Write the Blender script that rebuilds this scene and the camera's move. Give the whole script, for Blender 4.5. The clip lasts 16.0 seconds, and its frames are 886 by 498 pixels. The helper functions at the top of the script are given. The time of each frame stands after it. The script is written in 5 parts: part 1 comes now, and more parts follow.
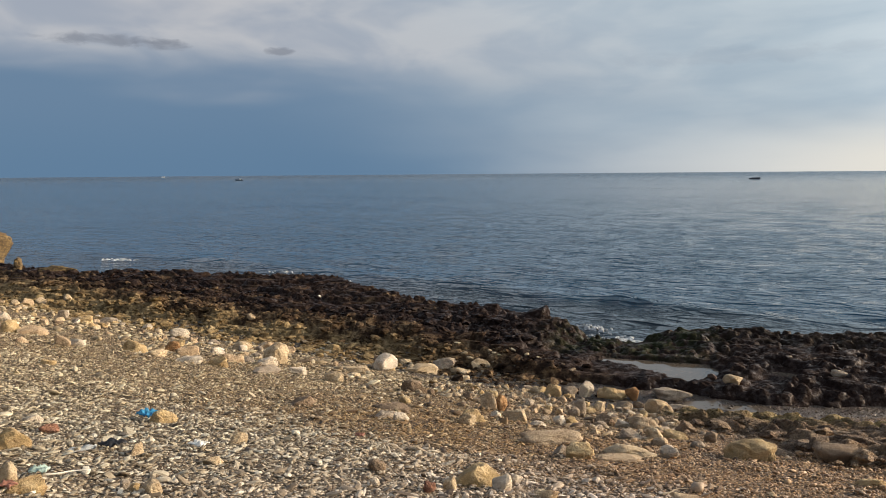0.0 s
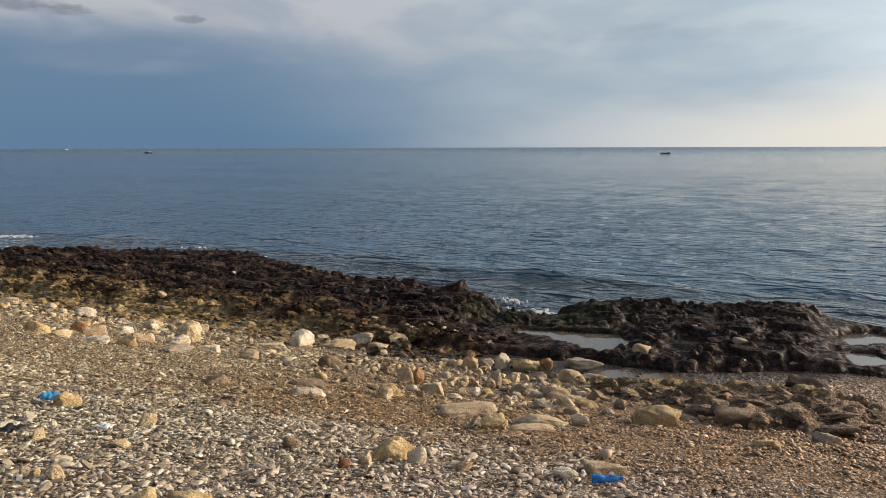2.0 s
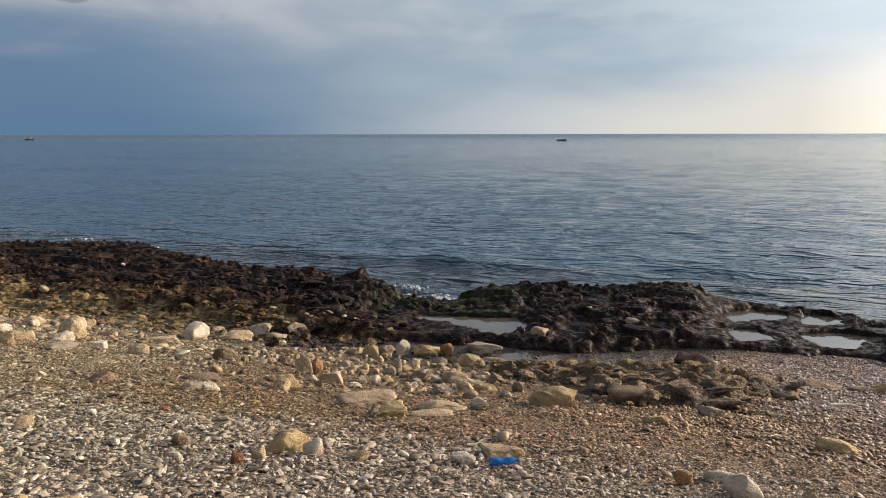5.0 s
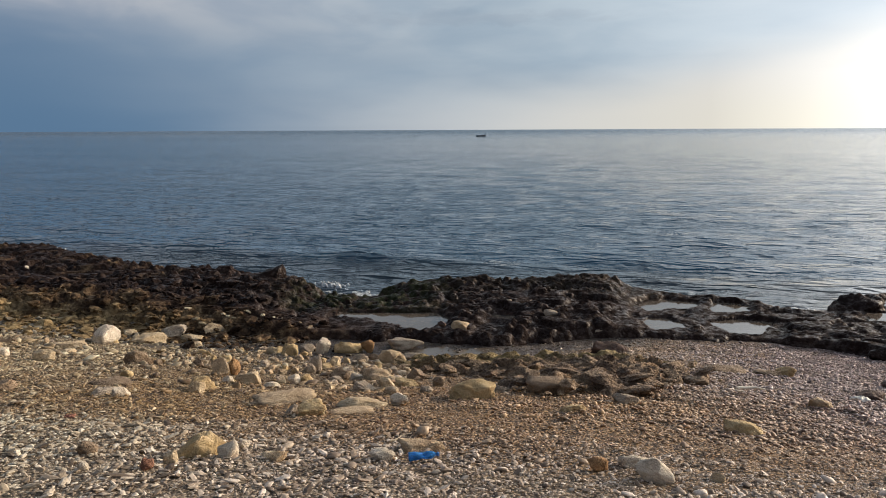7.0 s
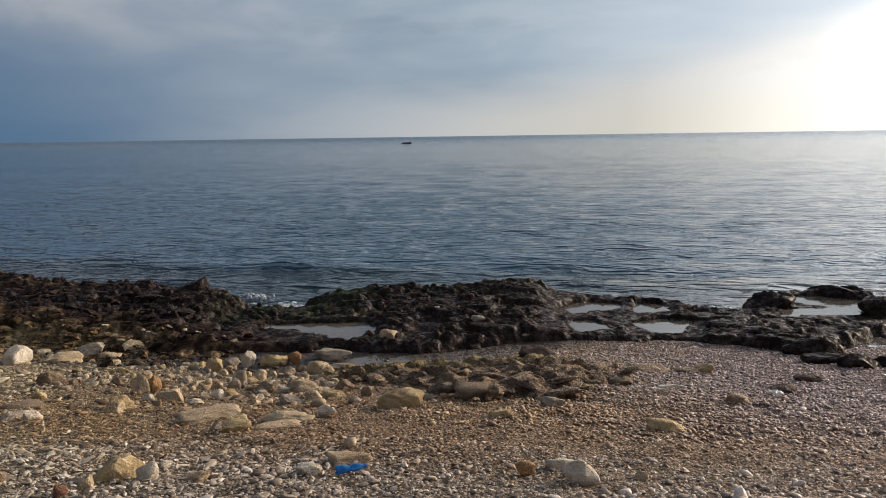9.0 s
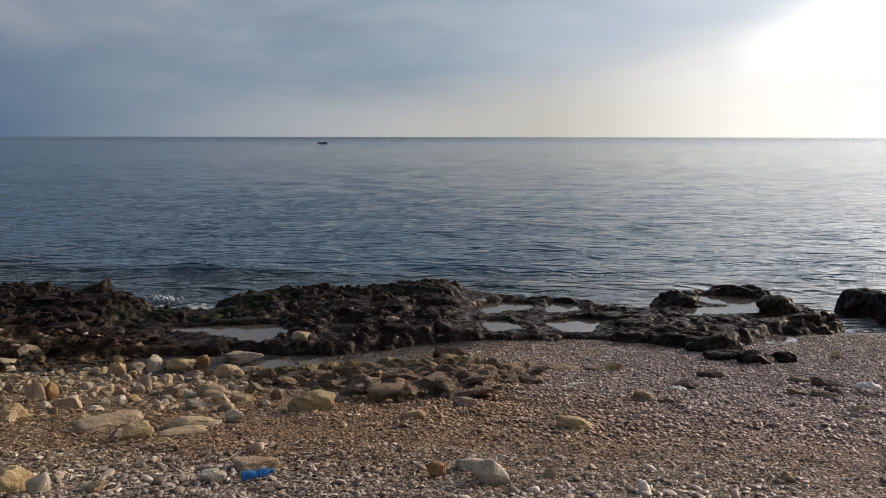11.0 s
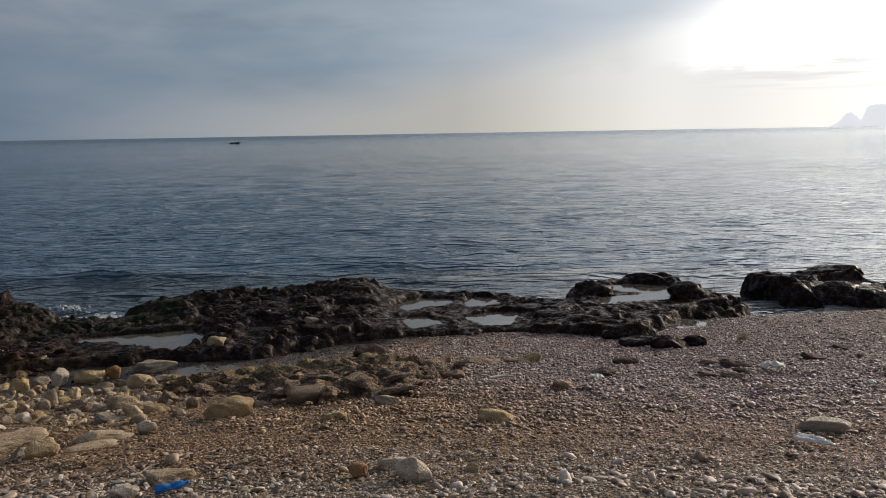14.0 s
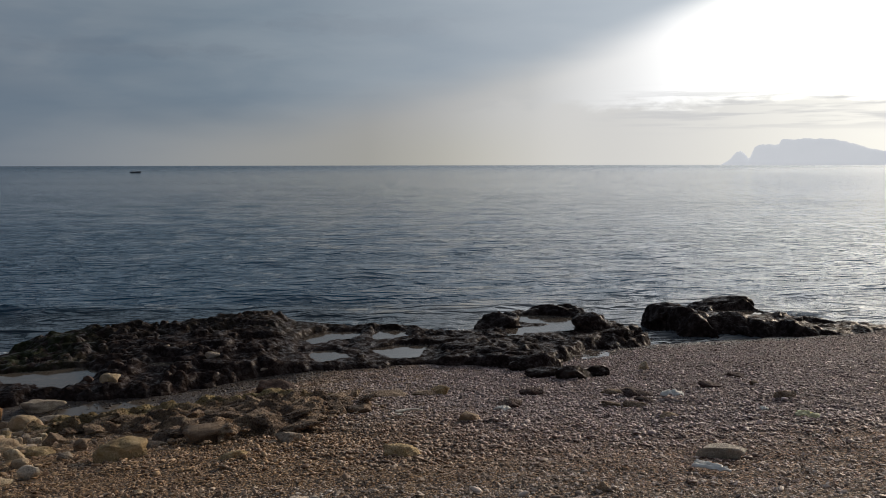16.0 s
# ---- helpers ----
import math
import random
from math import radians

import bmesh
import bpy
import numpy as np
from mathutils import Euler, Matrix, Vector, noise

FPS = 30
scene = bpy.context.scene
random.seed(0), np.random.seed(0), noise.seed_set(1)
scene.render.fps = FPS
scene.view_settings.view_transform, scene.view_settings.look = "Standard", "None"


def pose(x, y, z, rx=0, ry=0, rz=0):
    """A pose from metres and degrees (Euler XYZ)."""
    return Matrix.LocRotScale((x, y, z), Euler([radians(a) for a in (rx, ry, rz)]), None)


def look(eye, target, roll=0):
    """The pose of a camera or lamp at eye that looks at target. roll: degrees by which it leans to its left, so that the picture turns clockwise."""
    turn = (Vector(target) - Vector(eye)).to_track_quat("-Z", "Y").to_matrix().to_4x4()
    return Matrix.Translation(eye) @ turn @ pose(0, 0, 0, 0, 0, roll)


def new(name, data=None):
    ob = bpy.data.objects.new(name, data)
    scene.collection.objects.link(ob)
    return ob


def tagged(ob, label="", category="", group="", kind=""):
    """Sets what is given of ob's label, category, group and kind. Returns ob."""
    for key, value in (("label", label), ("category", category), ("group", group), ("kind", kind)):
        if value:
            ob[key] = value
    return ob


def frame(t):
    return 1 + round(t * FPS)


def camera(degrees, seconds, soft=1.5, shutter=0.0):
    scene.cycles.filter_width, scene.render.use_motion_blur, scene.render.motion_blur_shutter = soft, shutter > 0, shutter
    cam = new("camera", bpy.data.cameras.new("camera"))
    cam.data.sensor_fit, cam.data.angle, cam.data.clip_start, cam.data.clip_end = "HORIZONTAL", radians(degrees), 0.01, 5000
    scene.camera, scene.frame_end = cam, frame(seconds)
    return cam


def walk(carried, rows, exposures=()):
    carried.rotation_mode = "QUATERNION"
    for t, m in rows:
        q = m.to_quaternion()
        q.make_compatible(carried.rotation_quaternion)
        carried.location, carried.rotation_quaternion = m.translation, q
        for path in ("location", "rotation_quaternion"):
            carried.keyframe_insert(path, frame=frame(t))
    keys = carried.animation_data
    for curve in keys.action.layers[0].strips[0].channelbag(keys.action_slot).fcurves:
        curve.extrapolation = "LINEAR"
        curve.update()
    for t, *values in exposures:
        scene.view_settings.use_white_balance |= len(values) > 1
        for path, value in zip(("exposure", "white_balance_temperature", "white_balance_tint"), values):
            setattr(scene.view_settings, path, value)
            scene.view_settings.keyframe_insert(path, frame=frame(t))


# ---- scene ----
cam = camera(58.23, 16.0, soft=1.0)
# seconds, x along the shore, y seaward, z over the sea, yaw, pitch, roll
ROWS = [
    (0, -0.000, 0.000, 5.000, 35.02, -5.43, -0.45),
    (0.5, 0.030, 0.009, 5.028, 32.91, -5.54, -0.62),
    (1, 0.030, 0.023, 5.022, 31.06, -5.69, -0.76),
    (1.5, 0.036, 0.032, 4.995, 30.03, -6.24, -0.78),
    (2, 0.034, 0.039, 5.007, 29.17, -7.32, -0.15),
    (2.5, 0.033, 0.044, 5.004, 28.42, -7.17, -0.01),
    (3, 0.046, 0.055, 5.007, 27.59, -7.36, 0.03),
    (3.5, 0.048, 0.058, 4.996, 26.17, -7.44, 0.17),
    (4, 0.049, 0.097, 4.990, 25.07, -7.62, 0.00),
    (6.5, 0.090, 0.178, 4.985, 17.45, -8.98, -0.05),
    (7, 0.100, 0.201, 4.967, 16.41, -8.57, -0.27),
    (7.5, 0.116, 0.207, 4.978, 15.01, -8.28, -0.70),
    (8, 0.133, 0.231, 4.966, 13.64, -8.16, -0.71),
    (8.5, 0.133, 0.234, 4.976, 12.38, -8.13, -0.87),
    (11, 0.180, 0.302, 4.955, 5.13, -8.07, 0.08),
    (11.5, 0.199, 0.328, 4.930, 3.29, -8.15, -0.10),
    (12, 0.194, 0.346, 4.937, 2.73, -8.34, -0.11),
    (12.5, 0.194, 0.353, 4.934, 2.06, -8.11, -0.10),
    (13, 0.202, 0.362, 4.927, 1.62, -8.06, -0.21),
    (13.5, 0.214, 0.376, 4.929, 0.63, -7.99, -0.18),
    (14, 0.211, 0.360, 4.943, -0.74, -8.33, -0.98),
    (14.5, 0.198, 0.383, 4.936, -0.80, -6.59, -2.34),
    (15, 0.232, 0.400, 4.938, -2.27, -5.95, -1.23),
    (15.5, 0.232, 0.418, 4.923, -5.08, -5.83, -0.79),
    (16, 0.247, 0.435, 4.924, -7.36, -6.06, -0.10),
]
EXPOSURES = [(0.0, -0.21, 6850, 11), (4.0, -0.24, 6750, 11), (7.5, -0.43, 6540, 11), (11.0, -0.83, 6430, 12), (13.5, -1.00, 6380, 12), (14.5, -1.12, 6330, 11), (16.0, -1.46, 6290, 11)]
walk(cam, [(t, pose(x, y, z, 90 + pitch, 0, yaw) @ pose(0, 0, 0, 0, 0, roll)) for t, x, y, z, yaw, pitch, roll in ROWS], EXPOSURES)

# ---- light ----
SUN_AZ, SUN_EL = 48.0, 16.0
SUN_DIR = Vector((math.sin(radians(SUN_AZ)) * math.cos(radians(SUN_EL)), math.cos(radians(SUN_AZ)) * math.cos(radians(SUN_EL)), math.sin(radians(SUN_EL))))
sun = new("sun", bpy.data.lights.new("sun", "SUN"))
sun.data.energy, sun.data.angle, sun.data.color = 5.0, radians(0.7), (1.0, 0.79, 0.56)
sun.matrix_world = look(SUN_DIR * 100, (0, 0, 0))


class Nodes:
    """Short ways to write a node tree."""

    def __init__(self, tree):
        self.tree = tree
        tree.nodes.clear()

    def put(self, socket, value):
        if isinstance(value, bpy.types.NodeSocket):
            self.tree.links.new(value, socket)
        elif isinstance(value, (int, float)) and hasattr(socket.default_value, "__len__"):
            socket.default_value = [value] * len(socket.default_value)
        else:
            socket.default_value = value

    def add(self, kind, **inputs):
        node = self.tree.nodes.new(kind)
        for key, value in inputs.items():
            self.put(node.inputs[key.replace("_", " ")], value)
        return node

    def math(self, op, a, b=0.0, c=0.0):
        node = self.tree.nodes.new("ShaderNodeMath")
        node.operation = op
        for socket, value in zip(node.inputs, (a, b, c)):
            self.put(socket, value)
        return node.outputs[0]

    def step(self, value, a, b, lo=0.0, hi=1.0):
        node = self.tree.nodes.new("ShaderNodeMapRange")
        node.interpolation_type = "SMOOTHSTEP"
        for socket, v in zip(node.inputs, (value, a, b, lo, hi)):
            self.put(socket, v)
        return node.outputs[0]

    def mix(self, factor, a, b, blend="MIX"):
        node = self.tree.nodes.new("ShaderNodeMix")
        node.data_type, node.blend_type = "RGBA", blend
        self.put(node.inputs[0], factor)
        for socket, v in ((node.inputs[6], a), (node.inputs[7], b)):
            self.put(socket, v if isinstance(v, bpy.types.NodeSocket) else (*v, 1.0))
        return node.outputs[2]

    def noise(self, vector, scale, detail=3.0, rough=0.55, distort=0.0):
        node = self.add("ShaderNodeTexNoise", Vector=vector, Scale=scale, Detail=detail, Roughness=rough, Distortion=distort)
        return node.outputs["Fac"]

    def voronoi(self, vector, scale, feature="F1", out="Distance"):
        node = self.tree.nodes.new("ShaderNodeTexVoronoi")
        node.feature = feature
        self.put(node.inputs["Vector"], vector)
        self.put(node.inputs["Scale"], scale)
        return node.outputs[out]

    def ramp(self, value, stops):
        node = self.tree.nodes.new("ShaderNodeValToRGB")
        ramp = node.color_ramp
        while len(ramp.elements) < len(stops):
            ramp.elements.new(0.5)
        for el, (at, colour) in zip(ramp.elements, stops):
            el.position, el.color = at, (*colour, 1.0)
        self.put(node.inputs[0], value)
        return node.outputs[0]

    def scaled(self, vector, x, y, z):
        node = self.tree.nodes.new("ShaderNodeMapping")
        self.put(node.inputs[0], vector)
        node.inputs["Scale"].default_value = (x, y, z)
        return node.outputs[0]


# ---- sky: broken evening cloud over the sea, a bright gap under the cloud edge towards the sun ----
world = bpy.data.worlds.new("world")
scene.world = world
world.use_nodes = True
w = Nodes(world.node_tree)
way = w.add("ShaderNodeTexCoord").outputs["Generated"]
sep = w.add("ShaderNodeSeparateXYZ", Vector=way)
el = w.math("MULTIPLY", w.math("ARCSINE", sep.outputs[2]), 57.2958)
az = w.math("MULTIPLY", w.math("ARCTAN2", sep.outputs[0], sep.outputs[1]), 57.2958)
flat = w.add("ShaderNodeCombineXYZ", X=w.math("MULTIPLY", az, 0.045), Y=w.math("MULTIPLY", el, 0.21)).outputs[0]
broad = w.noise(flat, 1.1, 3.0, 0.5, 0.2)
streak = w.noise(w.scaled(flat, 1.0, 1.15, 1.0), 2.0, 6.0, 0.55, 0.35)
nishita = w.tree.nodes.new("ShaderNodeTexSky")
nishita.sky_type, nishita.sun_disc = "NISHITA", False
nishita.sun_elevation, nishita.sun_rotation = radians(SUN_EL), radians(SUN_AZ)
clear = w.mix(1.0, nishita.outputs[0], (0.07, 0.07, 0.07), "MULTIPLY")
veil = w.noise(w.scaled(flat, 1.5, 0.85, 1.0), 1.9, 4.5, 0.47, 0.45)
cloud = w.mix(w.step(veil, 0.36, 0.64), w.mix(w.step(az, -30.0, -10.0), (0.435, 0.50, 0.62), (0.325, 0.405, 0.54)), (0.64, 0.67, 0.735))
sky = w.mix(w.step(el, 20.0, 44.0, 0.85, 0.3), clear, cloud)
# distant slate-blue rain cloud low over the sea, away from the sun
lid = w.math("ADD", w.math("MULTIPLY", broad, 5.0), 3.9)
low = w.step(w.math("SUBTRACT", w.math("ADD", el, w.math("MULTIPLY", az, 0.035)), lid), 1.0, -3.2)
drift = w.math("ADD", az, w.math("ADD", w.math("MULTIPLY", w.math("SUBTRACT", w.noise(flat, 0.8, 3.0, 0.5, 0.3), 0.5), 16.0), w.math("MULTIPLY", w.math("SUBTRACT", el, 4.0), 0.9)))
away = w.step(drift, 14.0, -46.0)
slate = w.mix(w.step(el, 0.0, 6.0), (0.131, 0.246, 0.402), (0.158, 0.268, 0.420))
sky = w.mix(w.math("MULTIPLY", low, away), sky, slate)
# bank of blue-grey cloud beside the gap
bank = w.math("MULTIPLY", w.step(drift, -48.0, 4.0), w.step(az, 60.0, 30.0))
sky = w.mix(w.math("MULTIPLY", w.math("MULTIPLY", bank, w.step(el, 50.0, 26.0)), 0.85), sky, w.mix(w.step(w.math("ADD", broad, w.math("MULTIPLY", streak, 0.6)), 0.45, 1.15), (0.40, 0.55, 0.685), (0.63, 0.765, 0.86)))
# torn grey scraps hanging under the cloud deck
torn = w.noise(w.scaled(flat, 3.0, 1.6, 1.0), 3.4, 4.0, 0.6, 0.5)
for at_az, at_el, half, tall in ((-57.6, 8.75, 3.6, 0.36), (-53.9, 8.55, 1.7, 0.34), (-46.3, 8.5, 0.8, 0.26), (-14.0, 7.6, 9.0, 0.5), (2.0, 9.6, 7.0, 0.7)):
    shape = w.math("ADD", w.math("POWER", w.math("ABSOLUTE", w.math("MULTIPLY", w.math("SUBTRACT", az, at_az), 1.0 / half)), 2.0), w.math("POWER", w.math("ABSOLUTE", w.math("MULTIPLY", w.math("SUBTRACT", w.math("ADD", el, w.math("MULTIPLY", w.math("SUBTRACT", streak, 0.5), 0.9)), at_el), 1.0 / tall)), 2.0))
    sky = w.mix(w.step(w.math("ADD", shape, w.math("MULTIPLY", w.math("SUBTRACT", torn, 0.5), 5.0)), 1.7, -0.2, 0.0, 0.66 if at_az < -40 else 0.16), sky, (0.225, 0.26, 0.33) if at_az < -40 else (0.27, 0.32, 0.42))
# unseen darker cloud added overhead, away from the sun, to dim sea and fill
sky = w.mix(w.math("MULTIPLY", w.math("MULTIPLY", w.step(el, 12.0, 24.0), w.step(drift, 24.0, -14.0)), 0.85), sky, (0.215, 0.275, 0.37))
dot = w.add("ShaderNodeVectorMath", Vector=way)
dot.operation = "DOT_PRODUCT"
dot.inputs[1].default_value = SUN_DIR
off = w.math("MULTIPLY", w.math("ARCCOSINE", w.math("MINIMUM", dot.outputs["Value"], 0.99999)), 57.2958)
sky = w.mix(w.math("MULTIPLY", w.step(off, 62.0, 8.0), 0.42), sky, (3.2, 3.3, 3.35))
# light falling out under the slanting edge of the cloud, brighter towards the sun
rim = w.math("ADD", w.math("ADD", 3.9, w.math("MULTIPLY", az, 0.17)), w.math("MULTIPLY", w.math("MULTIPLY", az, az), 0.0035))
under = w.math("SUBTRACT", w.math("ADD", rim, w.math("MULTIPLY", w.math("SUBTRACT", broad, 0.5), 1.6)), el)
soft_edge = w.step(az, -20.0, 24.0, 2.6, 1.3)
lit = w.step(w.math("DIVIDE", under, soft_edge), -1.0, 1.1)
lit = w.math("MULTIPLY", lit, w.math("MULTIPLY", w.step(az, -36.0, -6.0), w.step(az, 95.0, 70.0)))
glow = w.ramp(w.step(az, -45.0, 75.0), [(0.0, (0.18, 0.19, 0.20)), (0.16, (0.24, 0.25, 0.255)), (0.34, (0.295, 0.295, 0.285)), (0.48, (0.47, 0.468, 0.45)), (0.60, (0.86, 0.85, 0.82)), (0.72, (1.0, 0.98, 0.85))])
glow = w.mix(1.0, glow, (3.2, 3.2, 3.2), "MULTIPLY")
sky = w.mix(lit, sky, glow)
beam = w.math("MULTIPLY", w.step(off, 30.0, 8.0), w.step(w.math("DIVIDE", under, soft_edge), -1.2, 0.8))
sky = w.mix(w.math("MULTIPLY", beam, 0.6), sky, (6.5, 6.3, 5.8))
sky = w.mix(w.math("MULTIPLY", w.step(off, 20.0, 2.0), 0.9), sky, (9.0, 8.2, 7.0))
# unseen bright cloud added high round the sun to lighten sea and beach
sky = w.mix(w.math("MULTIPLY", w.math("MULTIPLY", w.step(off, 54.0, 12.0), w.math("MULTIPLY", w.step(el, 11.0, 16.0), w.step(el, 42.0, 22.0))), 0.85), sky, (5.8, 6.0, 6.1))
# yellow cast of the far air low over the horizon
sky = w.mix(w.math("MULTIPLY", w.step(el, 4.5, 0.0), w.step(az, -22.0, 16.0)), sky, w.mix(1.0, sky, (1.04, 1.0, 0.89), "MULTIPLY"))
# low bank of thin warm cloud under the gap, ragged on top, with streaks
ragged = w.noise(w.scaled(flat, 3.0, 2.0, 1.0), 2.2, 5.0, 0.6, 0.3)
top_of = w.math("ADD", 4.3, w.math("MULTIPLY", w.math("SUBTRACT", ragged, 0.5), 3.0))
thin = w.math("MULTIPLY", w.step(w.math("SUBTRACT", top_of, el), -0.35, 0.6), w.step(az, 6.0, 20.0))
sky = w.mix(w.math("MULTIPLY", thin, 0.85), sky, w.mix(w.step(az, 18.0, 42.0), (1.72, 1.68, 1.58), (2.6, 2.5, 2.25)))
wisp = w.noise(w.scaled(flat, 1.3, 4.2, 1.0), 2.6, 4.0, 0.55, 0.2)
bars = w.math("MULTIPLY", w.math("MULTIPLY", w.step(wisp, 0.45, 0.62), w.step(w.math("ABSOLUTE", w.math("SUBTRACT", el, 3.7)), 1.9, 0.6)), w.step(az, 16.0, 24.0))
sky = w.mix(w.math("MULTIPLY", bars, 0.6), sky, (1.55, 1.54, 1.52))
back = w.add("ShaderNodeBackground", Color=sky, Strength=1.0)
w.tree.links.new(back.outputs[0], w.add("ShaderNodeOutputWorld").inputs[0])

# ---- materials ----


def material(name, build, position="Position"):
    mat = bpy.data.materials.new(name)
    mat.use_nodes = True
    n = Nodes(mat.node_tree)
    where = n.add("ShaderNodeNewGeometry").outputs["Position"] if position == "Position" else n.add("ShaderNodeTexCoord").outputs["Object"]
    shader = n.add("ShaderNodeBsdfPrincipled")
    build(n, where, shader)
    n.tree.links.new(shader.outputs[0], n.add("ShaderNodeOutputMaterial").inputs[0])
    return mat


def bump(n, shader, height, strength, distance):
    node = n.add("ShaderNodeBump", Height=height, Strength=strength, Distance=distance)
    n.tree.links.new(node.outputs[0], shader.inputs["Normal"])


def build_shingle(n, at, s):
    """Fine shingle and coarse sand: many small stones, browner sand between, greyer towards the water's edge."""
    sep = n.add("ShaderNodeSeparateXYZ", Vector=at)
    broad = n.noise(at, 0.55, 3.0)
    cell = n.voronoi(n.scaled(at, 1, 1, 1), 30.0, "F1", "Color")
    dist = n.voronoi(n.scaled(at, 1, 1, 1), 30.0)
    grain = n.noise(at, 90.0, 4.0, 0.7)
    pick = n.add("ShaderNodeSeparateColor", Color=cell)
    tan = n.ramp(pick.outputs[0], [(0.0, (0.085, 0.046, 0.022)), (0.4, (0.27, 0.160, 0.078)), (0.75, (0.43, 0.285, 0.155)), (1.0, (0.66, 0.52, 0.36))])
    grey = n.ramp(pick.outputs[1], [(0.0, (0.065, 0.050, 0.054)), (0.5, (0.215, 0.174, 0.184)), (0.85, (0.36, 0.305, 0.315)), (1.0, (0.60, 0.54, 0.53))])
    greyness = n.math("ADD", n.step(sep.outputs[0], -2.3, 4.8), n.math("SUBTRACT", broad, 0.5))
    colour = n.mix(n.math("MULTIPLY", n.step(greyness, 0.1, 0.9), n.step(sep.outputs[1], 7.6, 10.6, 0.12, 0.95)), tan, grey)
    sand = n.mix(grain, (0.17, 0.097, 0.040), (0.46, 0.295, 0.138))
    sandy = n.step(n.noise(at, 1.6, 4.0, 0.6), 0.42, 0.60)
    # shade between the small stones is painted as dark gaps
    colour = n.mix(n.step(dist, 0.38, 0.68, 0.0, 0.65), colour, (0.050, 0.032, 0.019))
    colour = n.mix(n.math("MULTIPLY", sandy, n.step(greyness, 0.9, 0.2, 0.15, 0.6)), colour, sand)
    colour = n.mix(1.0, colour, n.mix(n.step(sep.outputs[0], 0.0, 4.0), n.mix(n.step(sep.outputs[0], -7.0, -2.0), (1.0, 1.0, 0.90), (1.04, 0.985, 0.93)), (1.11, 0.965, 0.93)), "MULTIPLY")
    chips = n.ramp(pick.outputs[2], [(0.0, (0.022, 0.016, 0.011)), (0.35, (0.10, 0.075, 0.052)), (0.7, (0.36, 0.295, 0.205)), (1.0, (0.68, 0.61, 0.49))])
    colour = n.mix(n.step(n.math("ADD", sep.outputs[1], n.math("MULTIPLY", n.noise(at, 0.7), 3.0)), 9.0, 6.8, 0.0, 0.75), colour, chips)
    colour = n.mix(n.step(sep.outputs[0], -7.0, -11.5, 0.0, 0.55), colour, n.mix(1.0, chips, (1.5, 1.35, 1.1), "MULTIPLY"))
    # the painted gap shade once more, over the chips
    colour = n.mix(n.step(dist, 0.38, 0.60, 0.0, 0.65), colour, (0.035, 0.023, 0.015))
    level = n.math("SUBTRACT", sep.outputs[2], n.math("MULTIPLY", n.math("SUBTRACT", n.noise(at, 1.8, 4.0, 0.6), 0.5), 0.25))
    damp = n.step(level, n.step(sep.outputs[0], 0.5, -2.0, 0.30, 0.50), n.step(sep.outputs[0], 0.5, -2.0, 0.10, 0.28))
    colour = n.mix(damp, colour, n.mix(grain, (0.030, 0.021, 0.016), (0.080, 0.055, 0.042)))
    n.put(s.inputs["Base Color"], colour)
    n.put(s.inputs["Roughness"], n.step(damp, 0.3, 1.0, 0.85, 0.42))
    height = n.math("ADD", n.math("MULTIPLY", n.math("SUBTRACT", 0.7, dist), 1.0), n.math("MULTIPLY", grain, 0.5))
    height = n.math("ADD", height, n.math("MULTIPLY", n.noise(n.scaled(at, 4.5, 8.0, 4.0), 1.0, 3.0, 0.6), 2.6))
    bump(n, s, height, 1.0, 0.032)


